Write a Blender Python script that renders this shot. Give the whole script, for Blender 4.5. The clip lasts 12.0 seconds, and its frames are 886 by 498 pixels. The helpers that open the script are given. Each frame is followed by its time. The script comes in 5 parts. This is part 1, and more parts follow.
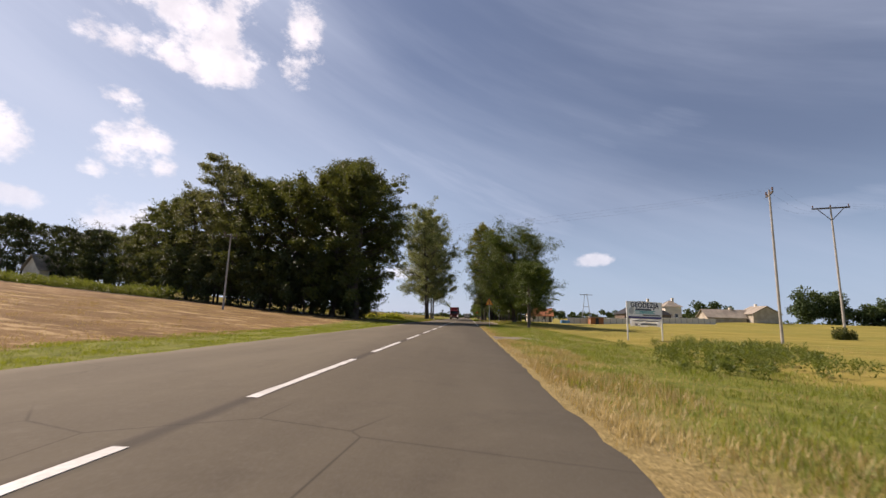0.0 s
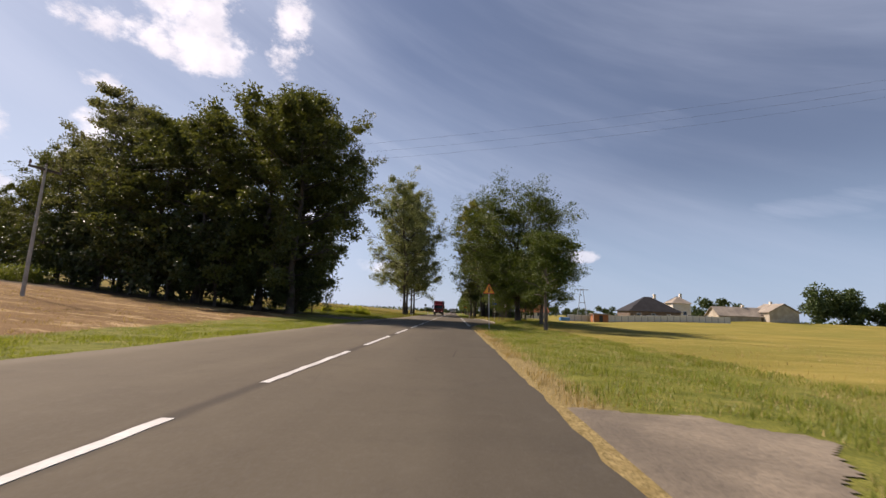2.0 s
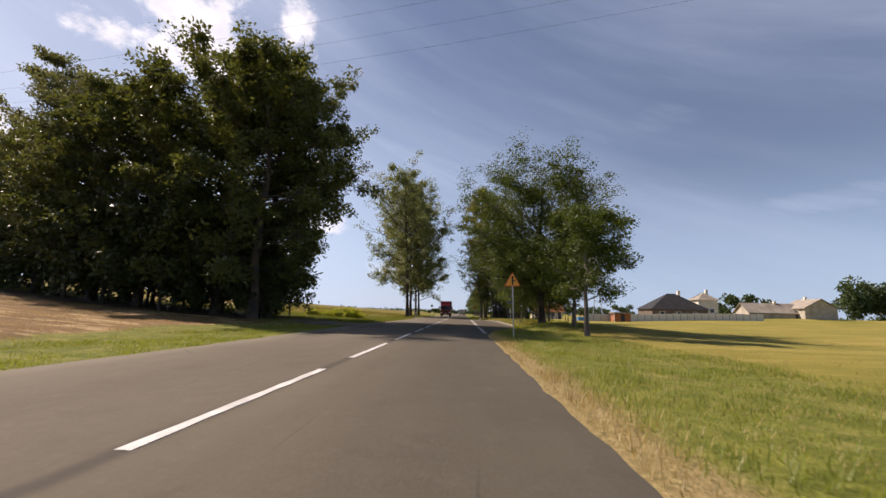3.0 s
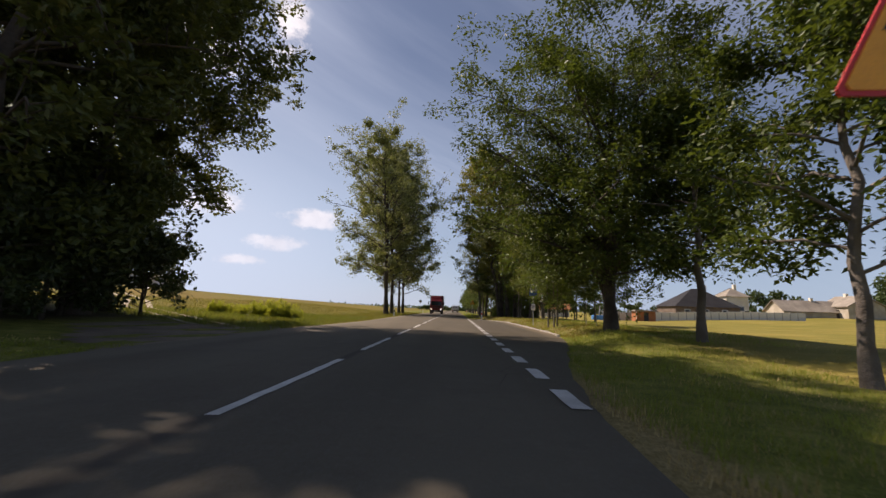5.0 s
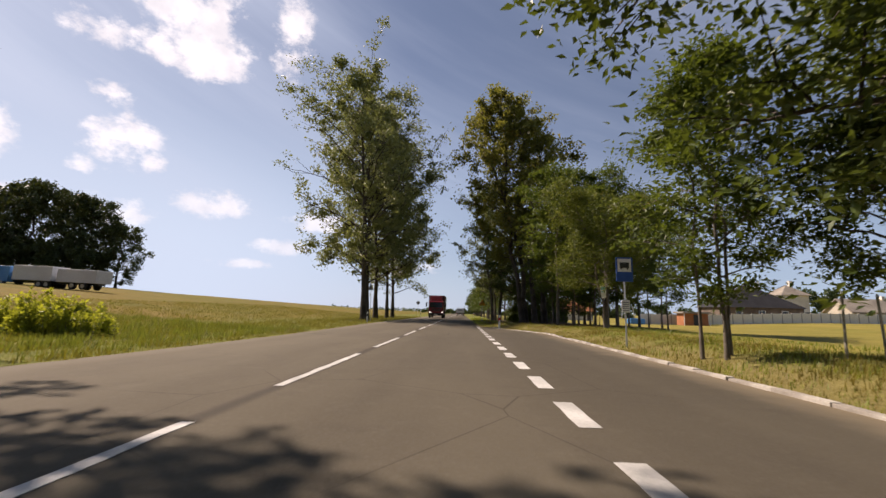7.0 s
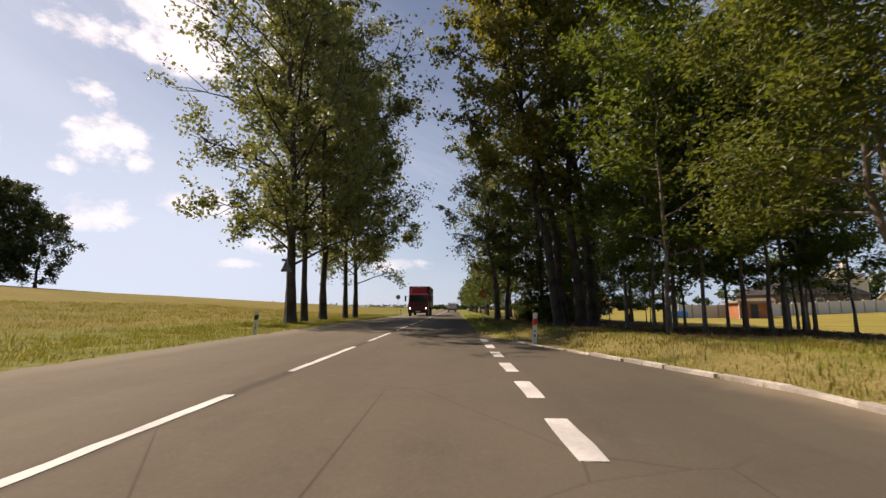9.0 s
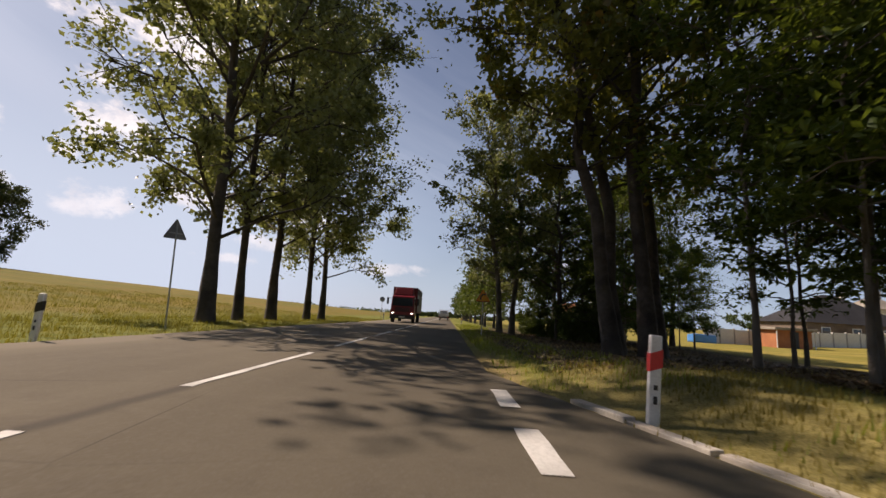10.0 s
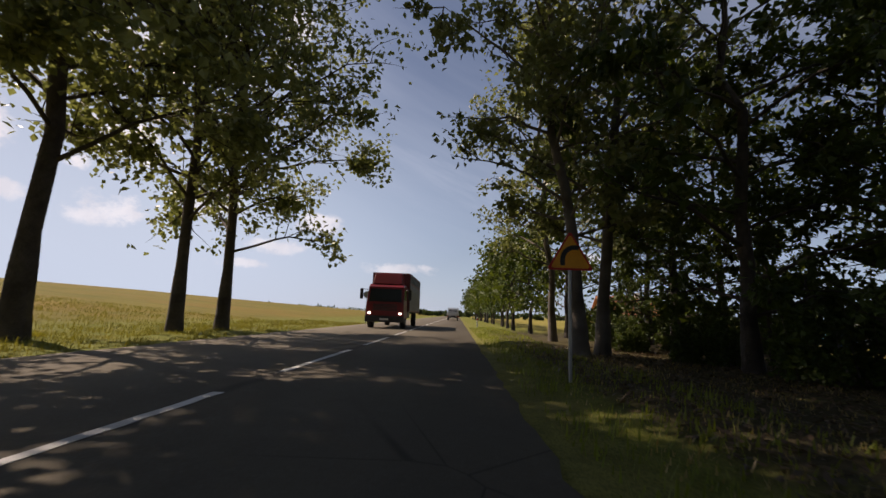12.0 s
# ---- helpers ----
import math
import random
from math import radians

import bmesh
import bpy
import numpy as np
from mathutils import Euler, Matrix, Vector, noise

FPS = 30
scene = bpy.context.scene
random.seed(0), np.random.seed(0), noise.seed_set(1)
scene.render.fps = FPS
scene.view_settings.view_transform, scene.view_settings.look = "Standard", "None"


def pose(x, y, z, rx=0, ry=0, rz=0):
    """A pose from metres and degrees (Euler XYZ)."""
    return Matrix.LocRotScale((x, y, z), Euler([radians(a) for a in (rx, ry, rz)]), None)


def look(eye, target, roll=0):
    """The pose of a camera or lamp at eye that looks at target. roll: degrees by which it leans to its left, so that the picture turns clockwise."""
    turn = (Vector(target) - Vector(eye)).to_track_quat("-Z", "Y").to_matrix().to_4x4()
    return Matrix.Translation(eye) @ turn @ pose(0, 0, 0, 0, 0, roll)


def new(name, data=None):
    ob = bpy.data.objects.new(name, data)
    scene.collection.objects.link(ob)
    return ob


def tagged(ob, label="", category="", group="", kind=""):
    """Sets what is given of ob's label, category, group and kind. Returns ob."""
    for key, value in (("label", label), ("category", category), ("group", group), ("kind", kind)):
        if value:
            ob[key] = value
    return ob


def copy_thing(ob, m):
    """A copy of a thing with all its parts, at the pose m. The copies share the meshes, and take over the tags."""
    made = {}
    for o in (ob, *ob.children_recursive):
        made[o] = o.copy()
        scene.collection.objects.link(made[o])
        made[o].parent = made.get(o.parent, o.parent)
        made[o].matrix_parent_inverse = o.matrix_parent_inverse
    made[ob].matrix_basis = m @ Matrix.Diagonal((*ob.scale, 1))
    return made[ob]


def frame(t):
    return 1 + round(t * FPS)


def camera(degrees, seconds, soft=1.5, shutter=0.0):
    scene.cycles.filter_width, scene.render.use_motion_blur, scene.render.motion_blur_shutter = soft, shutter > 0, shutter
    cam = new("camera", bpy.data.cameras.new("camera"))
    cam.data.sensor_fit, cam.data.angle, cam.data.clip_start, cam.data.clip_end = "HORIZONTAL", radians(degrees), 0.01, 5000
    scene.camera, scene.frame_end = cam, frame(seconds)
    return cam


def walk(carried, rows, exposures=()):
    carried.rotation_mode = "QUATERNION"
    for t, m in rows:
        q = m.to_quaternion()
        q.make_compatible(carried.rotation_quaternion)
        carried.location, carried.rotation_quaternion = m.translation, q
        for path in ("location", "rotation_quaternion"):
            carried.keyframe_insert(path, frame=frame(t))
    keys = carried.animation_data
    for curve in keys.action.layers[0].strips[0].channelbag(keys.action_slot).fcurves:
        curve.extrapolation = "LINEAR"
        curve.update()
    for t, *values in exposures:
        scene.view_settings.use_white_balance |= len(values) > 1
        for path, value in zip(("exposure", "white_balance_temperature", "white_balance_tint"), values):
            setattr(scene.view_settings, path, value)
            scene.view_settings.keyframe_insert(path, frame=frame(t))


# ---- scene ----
# Camera: a car-mounted lens, driven along the right lane. x right, y along the road, z up; the centre line is x = 0.
cam = camera(93, 12.0, shutter=0.1)
# seconds, x, y, z, yaw, pitch, roll
PATH = [
    (0, 2.355, -4.908, 0.961, 3.623, 9.021, 1.715),
    (0.5, 2.238, -0.455, 0.961, 2.169, 8.696, 3.898),
    (1, 2.255, 4.018, 0.938, 2, 8.739, 0.737),
    (1.5, 2.298, 8.088, 0.966, 3.046, 8.664, 3.241),
    (2, 2.344, 12.395, 0.985, 1.861, 8.424, 2.323),
    (2.5, 2.377, 16.549, 0.972, 5.346, 8.718, 1.474),
    (3, 2.323, 20.83, 1.008, 2.884, 8.526, 1.509),
    (3.2, 2.32, 22.531, 0.988, 3.834, 8.769, 1.221),
    (4.8, 2.154, 36.315, 1.013, 3.413, 8.681, 1.931),
    (5, 2.123, 37.974, 1.001, 1.983, 8.117, 1.804),
    (5.5, 2.122, 42.115, 0.984, 3.866, 8.522, 4.214),
    (6, 2.108, 46.416, 1.019, 1.685, 8.779, 2.65),
    (6.5, 2.226, 50.403, 0.994, 3.226, 8.492, 1.4),
    (8.5, 2.4, 66.811, 0.994, 0.006, 8.599, 1.834),
    (9, 2.552, 71.1, 1.004, 1.599, 7.963, 0.22),
    (9.5, 2.656, 75.007, 0.935, 0.329, 8.328, 4.986),
    (10, 2.739, 79.156, 0.925, 1.189, 9.021, 3.672),
    (10.5, 2.783, 83.289, 0.961, 5.576, 9.035, 2.977),
    (11, 2.677, 87.285, 0.906, 2.532, 8.853, 3.103),
    (11.5, 2.649, 91.066, 0.936, 3.118, 9.352, -0.593),
    (12, 2.74, 95.013, 1.011, 2.322, 8.814, 2.318),
]


def aim(x, y, z, yaw, pitch, roll):
    a, b = radians(yaw), radians(pitch)
    way = Vector((-math.sin(a) * math.cos(b), math.cos(a) * math.cos(b), math.sin(b)))
    return look((x, y, z), Vector((x, y, z)) + way, roll)


# seconds, stops, kelvin, tint
EXPOSURES = [(t, stops, kelvin, 23.0) for t, stops, kelvin in ((0.0, 0.42, 6650.0), (2.0, 0.42, 6600.0), (3.2, 0.52, 6550.0), (4.8, 0.36, 6700.0), (6.5, 0.42, 6700.0), (8.5, 0.58, 7050.0), (9.3, 0.5, 7050.0), (10.5, 0.28, 6850.0), (12.0, 0.24, 6850.0))]
walk(cam, [(t, aim(*rest)) for t, *rest in PATH], EXPOSURES)

# ---- world, sun ----
SUN_AZ, SUN_EL = -62.0, 45.4      # degrees to the right of the road's direction, above the horizon


class Nodes:
    """Short hand for a node tree."""

    def __init__(self, tree):
        self.tree = tree

    def add(self, kind, ins=None, **props):
        n = self.tree.nodes.new(kind)
        for key, value in props.items():
            setattr_plain(n, key, value)
        for key, value in (ins or {}).items():
            self.put(n.inputs[key], value)
        return n

    def put(self, socket, value):
        if isinstance(value, bpy.types.NodeSocket):
            self.tree.links.new(value, socket)
        else:
            socket.default_value = value

    def math(self, op, a, b=0.0, clamp=False):
        n = self.tree.nodes.new("ShaderNodeMath")
        n.operation, n.use_clamp = op, clamp
        self.put(n.inputs[0], a)
        self.put(n.inputs[1], b)
        return n.outputs[0]

    def noise(self, vector, scale, detail=4.0, rough=0.55):
        n = self.tree.nodes.new("ShaderNodeTexNoise")
        self.put(n.inputs["Vector"], vector)
        n.inputs["Scale"].default_value, n.inputs["Detail"].default_value, n.inputs["Roughness"].default_value = scale, detail, rough
        return n.outputs["Fac"]

    def ramp(self, fac, lo, hi):
        n = self.tree.nodes.new("ShaderNodeMapRange")
        n.interpolation_type = "SMOOTHSTEP"
        self.put(n.inputs["Value"], fac)
        self.put(n.inputs["From Min"], lo)
        self.put(n.inputs["From Max"], hi)
        return n.outputs["Result"]

    def mix(self, fac, a, b, blend="MIX"):
        n = self.tree.nodes.new("ShaderNodeMix")
        n.data_type, n.blend_type = "RGBA", blend
        self.put(n.inputs[0], fac)
        self.put(n.inputs[6], (*a, 1.0) if isinstance(a, tuple) else a)
        self.put(n.inputs[7], (*b, 1.0) if isinstance(b, tuple) else b)
        return n.outputs[2]

    def scaled(self, vector, xyz):
        n = self.tree.nodes.new("ShaderNodeVectorMath")
        n.operation = "MULTIPLY"
        self.put(n.inputs[0], vector)
        n.inputs[1].default_value = xyz
        return n.outputs[0]


def setattr_plain(node, key, value):
    if key == "operation":
        node.operation = value
    elif key == "coloring":
        node.coloring = value


def sky():
    world = bpy.data.worlds.new("sky")
    scene.world = world
    world.use_nodes = True
    tree = world.node_tree
    tree.nodes.clear()
    n = Nodes(tree)
    nishita = tree.nodes.new("ShaderNodeTexSky")
    nishita.sky_type, nishita.sun_disc = "NISHITA", False
    nishita.sun_elevation, nishita.sun_rotation = radians(SUN_EL), radians(SUN_AZ)
    nishita.air_density, nishita.dust_density, nishita.ozone_density = 1.1, 0.35, 3.0
    way = tree.nodes.new("ShaderNodeTexCoord").outputs["Generated"]
    split = tree.nodes.new("ShaderNodeSeparateXYZ")
    tree.links.new(way, split.inputs[0])
    x, y, z = split.outputs
    az = n.math("MULTIPLY", n.math("ARCTAN2", x, y), 57.296)
    el = n.math("MULTIPLY", n.math("ARCSINE", z), 57.296)
    # cumulus: azimuth, elevation, half width, half height, in degrees
    puffs = ((-37, 32.3, 7.1, 4.1), (-42.1, 27.7, 4.7, 1.8), (-34.5, 28.4, 3.8, 2.3), (-24.9, 33.2, 2.4, 4.3), (-42.6, 17.7, 3.2, 2.7),
             (-43, 21.9, 1.9, 1.7), (-38.7, 15.8, 1.2, 0.9), (-41.6, 9.8, 3.3, 1.5), (-50.4, 10.3, 2.4, 1), (-44.8, 14.4, 1.2, 0.9),
             (16.3, 7.6, 2.5, 0.7), (-32.1, 12.4, 3.3, 1.5), (-19.7, 11, 3.5, 1.1), (-29.4, 5.2, 3.2, 0.6), (-23.6, 7.7, 3.1, 0.8),
             (-8.5, 5.7, 4.4, 0.8), (-54.7, 15.8, 4.1, 2.6))
    body = -4.0
    for a, e, w, h in puffs:
        u = n.math("POWER", n.math("DIVIDE", n.math("SUBTRACT", az, a), w * 1.22), 2.0)
        v = n.math("POWER", n.math("DIVIDE", n.math("SUBTRACT", el, e), h * 1.22), 2.0)
        body = n.math("MAXIMUM", body, n.math("SUBTRACT", 1.0, n.math("ADD", u, v)))
    billow = n.noise(n.scaled(way, (1.0, 1.0, 1.5)), 9.5, 9.0, 0.66)
    lumps = n.math("ADD", body, n.math("MULTIPLY", n.math("SUBTRACT", billow, 0.52), 7.0))
    cumulus = n.math("MULTIPLY", n.ramp(lumps, -0.3, 1.0), n.ramp(body, -1.6, 0.4))
    # cirrus: long streaks and a veil that thickens towards the sun and the horizon
    comb = tree.nodes.new("ShaderNodeCombineXYZ")
    tree.links.new(n.math("ADD", n.math("MULTIPLY", az, 0.026), n.math("MULTIPLY", el, 0.029)), comb.inputs[0])
    tree.links.new(n.math("SUBTRACT", n.math("MULTIPLY", el, 0.092), n.math("MULTIPLY", az, -0.032)), comb.inputs[1])
    streak = n.noise(comb.outputs[0], 0.55, 7.0, 0.55)
    veil = n.math("ADD", 0.12, n.math("MULTIPLY", n.ramp(streak, 0.4, 0.75), 0.36))
    glare = n.math("MULTIPLY", n.ramp(n.math("ABSOLUTE", n.math("SUBTRACT", az, SUN_AZ)), 58.0, 8.0), n.ramp(n.math("ABSOLUTE", n.math("SUBTRACT", el, 36.0)), 42.0, 6.0))
    veil = n.math("ADD", veil, n.math("MULTIPLY", glare, n.math("MULTIPLY", n.ramp(streak, 0.15, 0.6), 0.62)))
    fluff = n.noise(comb.outputs[0], 2.6, 8.0, 0.65)
    # broad wisps: azimuth, elevation, half length, half width, slope, strength
    for a, e, w, h, slope, much in ((-4.9, 19.3, 17.2, 3.6, -0.39, 0.75), (6.3, 15, 8.4, 2.7, -0.52, 0.8), (40.7, 12.1, 10.9, 1.4, 0.09, 0.75), (36.8, 9.5, 10.2, 1, 0.16, 0.5), (-49.8, 23.3, 8.5, 3.5, -0.59, 0.7), (20.5, 23, 19, 2.5, 0.15, 0.4), (-17, 26.1, 13.7, 4.7, -0.48, 0.45), (22.8, 4.7, 20.8, 1.3, -0.02, 0.4)):
        da = n.math("SUBTRACT", az, a)
        u = n.math("POWER", n.math("DIVIDE", da, w), 2.0)
        v = n.math("POWER", n.math("DIVIDE", n.math("SUBTRACT", n.math("SUBTRACT", el, e), n.math("MULTIPLY", da, slope)), h), 2.0)
        wisp = n.ramp(n.math("ADD", n.math("SUBTRACT", 1.0, n.math("ADD", u, v)), n.math("MULTIPLY", n.math("SUBTRACT", fluff, 0.5), 3.2)), -1.4, 1.6)
        veil = n.math("MAXIMUM", veil, n.math("MULTIPLY", n.math("MULTIPLY", wisp, much * 0.6), n.ramp(fluff, -0.1, 0.85)))
    veil = n.math("MULTIPLY", veil, n.ramp(el, 78.0, 38.0))
    low = n.math("MULTIPLY", n.ramp(el, 20.0, -1.0), 0.7)
    sunward = n.ramp(n.math("ABSOLUTE", n.math("SUBTRACT", az, SUN_AZ)), 95.0, 25.0)
    haze = n.mix(sunward, (5.8, 8.7, 11.9), (9.3, 11.6, 13.9))
    tone = n.mix(n.ramp(n.noise(way, 18.0, 5.0), 0.3, 0.7), (13.0, 13.2, 13.6), (17.0, 17.0, 16.8))
    colour = n.mix(n.math("MAXIMUM", low, n.math("MULTIPLY", sunward, n.ramp(el, 34.0, 4.0))), nishita.outputs[0], haze)
    colour = n.mix(veil, colour, (8.9, 10.5, 12.6))
    colour = n.mix(n.math("MULTIPLY", cumulus, n.math("ADD", 0.5, n.math("MULTIPLY", n.ramp(el, 5.0, 22.0), 0.44))), colour, tone)
    back = tree.nodes.new("ShaderNodeBackground")
    back.inputs["Strength"].default_value = 0.05
    tree.links.new(colour, back.inputs["Color"])
    out = tree.nodes.new("ShaderNodeOutputWorld")
    tree.links.new(back.outputs[0], out.inputs["Surface"])


sky()
sun = new("sun", bpy.data.lights.new("sun", "SUN"))
sun.data.energy, sun.data.angle, sun.data.color = 5.3, radians(0.53), (1.0, 0.885, 0.73)
_a, _e = radians(SUN_AZ), radians(SUN_EL)
SUN_WAY = Vector((math.sin(_a) * math.cos(_e), math.cos(_a) * math.cos(_e), math.sin(_e)))
sun.matrix_world = look(SUN_WAY * 100.0, (0, 0, 0))


# ---- materials ----
def material(name):
    m = bpy.data.materials.new(name)
    m.use_nodes = True
    n = Nodes(m.node_tree)
    return m, n, m.node_tree.nodes["Principled BSDF"]


def position(n):
    return n.tree.nodes.new("ShaderNodeNewGeometry").outputs["Position"]


def bump(n, shader, height, strength, distance):
    b = n.tree.nodes.new("ShaderNodeBump")
    b.inputs["Strength"].default_value, b.inputs["Distance"].default_value = strength, distance
    n.tree.links.new(height, b.inputs["Height"])
    n.tree.links.new(b.outputs[0], shader.inputs["Normal"])


def surface(name, dark, light, scale=1.0, rough=0.8, metal=0.0, fine=None, relief=0.3, depth=0.01, lo=0.3, hi=0.7):
    """A weathered surface: two colours in large blotches, fine grain and relief."""
    m, n, s = material(name)
    p = n.tree.nodes.new("ShaderNodeTexCoord").outputs["Object"]
    big = n.ramp(n.noise(p, scale, 5.0), lo, hi)
    grain = n.noise(p, fine or scale * 22.0, 3.0, 0.7)
    c = n.mix(big, dark, light)
    c = n.mix(n.math("MULTIPLY", n.ramp(grain, 0.35, 0.75), 0.35), c, tuple(v * 0.55 for v in dark))
    n.put(s.inputs["Base Color"], c)
    n.put(s.inputs["Roughness"], n.math("ADD", rough - 0.08, n.math("MULTIPLY", grain, 0.16), True))
    s.inputs["Metallic"].default_value = metal
    bump(n, s, grain, relief, depth)
    return m


def foliage(name, dark, light, odd=None, share=0.1, clear=0.35, through_leaf=(1.9, 1.7, 0.7), rough=0.5, gloss=0.35):
    """Leaves: each one its own tone, with light coming through."""
    m, n, s = material(name)
    geo = n.tree.nodes.new("ShaderNodeNewGeometry")
    one = geo.outputs["Random Per Island"]
    obj = n.tree.nodes.new("ShaderNodeObjectInfo").outputs["Random"]
    c = n.mix(one, dark, light)
    patch = n.noise(geo.outputs["Position"], 0.35, 3.0)
    c = n.mix(n.math("MULTIPLY", n.ramp(patch, 0.4, 0.7), 0.5), c, tuple(v * 1.35 for v in light))
    if odd:
        mask = n.math("MULTIPLY", n.ramp(n.noise(geo.outputs["Position"], 0.5, 3.0), 0.5, 0.68), n.ramp(n.math("FRACT", n.math("MULTIPLY", one, 17.3)), 1.0 - share * 2.0, 1.0 - share))
        c = n.mix(mask, c, odd)
    c = n.mix(n.math("MULTIPLY", obj, 0.25), c, tuple(v * 0.7 for v in dark))
    n.put(s.inputs["Base Color"], c)
    s.inputs["Roughness"].default_value = rough
    s.inputs["Specular IOR Level"].default_value = gloss
    t = n.tree.nodes.new("ShaderNodeBsdfTranslucent")
    n.put(t.inputs["Color"], n.mix(0.6, c, tuple(min(1.0, v * w) for v, w in zip(light, through_leaf))))
    mixer = n.tree.nodes.new("ShaderNodeMixShader")
    mixer.inputs[0].default_value = clear
    n.tree.links.new(s.outputs[0], mixer.inputs[1])
    n.tree.links.new(t.outputs[0], mixer.inputs[2])
    n.tree.links.new(mixer.outputs[0], n.tree.nodes["Material Output"].inputs["Surface"])
    return m


def asphalt():
    m, n, s = material("asphalt")
    p = position(n)
    split = n.tree.nodes.new("ShaderNodeSeparateXYZ")
    n.tree.links.new(p, split.inputs[0])
    along = n.scaled(p, (1.0, 0.1, 1.0))
    bands = n.noise(along, 0.55, 4.0)
    blotch = n.noise(p, 0.22, 5.0)
    grain = n.noise(p, 60.0, 3.0, 0.8)
    c = n.mix(n.ramp(bands, 0.3, 0.7), (0.094, 0.081, 0.0575), (0.124, 0.108, 0.077))
    c = n.mix(n.math("MULTIPLY", n.ramp(blotch, 0.4, 0.75), 0.4), c, (0.078, 0.068, 0.051))
    c = n.mix(n.math("MULTIPLY", n.ramp(n.noise(p, 3.2, 6.0, 0.75), 0.5, 0.72), 0.3), c, (0.15, 0.132, 0.1))
    c = n.mix(n.math("MULTIPLY", n.ramp(n.noise(p, 1.1, 6.0, 0.7), 0.52, 0.66), 0.25), c, (0.07, 0.06, 0.046))
    c = n.mix(n.math("MULTIPLY", n.ramp(grain, 0.4, 0.75), 0.45), c, (0.142, 0.132, 0.117))
    c = n.mix(n.math("MULTIPLY", n.ramp(n.noise(p, 24.0, 2.0, 0.6), 0.5, 0.68), 0.12), c, (0.172, 0.155, 0.125))
    c = n.mix(n.math("MULTIPLY", n.ramp(n.noise(p, 15.0, 3.0, 0.7), 0.56, 0.7), 0.14), c, (0.058, 0.05, 0.038))
    # the dusty left margin
    c = n.mix(n.math("MULTIPLY", n.ramp(n.math("ADD", split.outputs[0], n.math("MULTIPLY", n.math("SUBTRACT", blotch, 0.5), 0.8)), -3.62, -4.22), 0.45), c, (0.175, 0.155, 0.12))
    # sand swept against the kerb of the bay
    sand = n.math("ADD", split.outputs[0], n.math("MULTIPLY", n.math("SUBTRACT", n.noise(p, 0.8, 5.0), 0.5), 1.1))
    c = n.mix(n.math("MULTIPLY", n.ramp(sand, 5.82, 6.74), 0.7), c, (0.3, 0.245, 0.165))
    # the worn seam beside the centre line, and cracks
    seam = n.math("ABSOLUTE", n.math("ADD", split.outputs[0], n.math("MULTIPLY", n.math("SUBTRACT", n.noise(p, 1.3, 4.0), 0.5), 0.12)))
    c = n.mix(n.math("MULTIPLY", n.ramp(seam, 0.16, 0.02), 0.55), c, (0.04, 0.0368, 0.0344))
    crack = n.tree.nodes.new("ShaderNodeTexVoronoi")
    crack.feature = "DISTANCE_TO_EDGE"
    n.put(crack.inputs["Vector"], n.scaled(p, (0.43, 0.35, 0.43)))
    crack.inputs["Scale"].default_value = 0.9
    line = n.math("MULTIPLY", n.ramp(crack.outputs["Distance"], 0.005, 0.0), n.ramp(n.noise(p, 0.13, 2.0), 0.5, 0.6))
    c = n.mix(n.math("MULTIPLY", line, 0.5), c, (0.024, 0.0224, 0.0208))
    n.put(s.inputs["Base Color"], c)
    n.put(s.inputs["Roughness"], n.math("ADD", 0.84, n.math("MULTIPLY", grain, 0.14)))
    s.inputs["Specular IOR Level"].default_value = 0.08
    bump(n, s, grain, 0.35, 0.004)
    return m


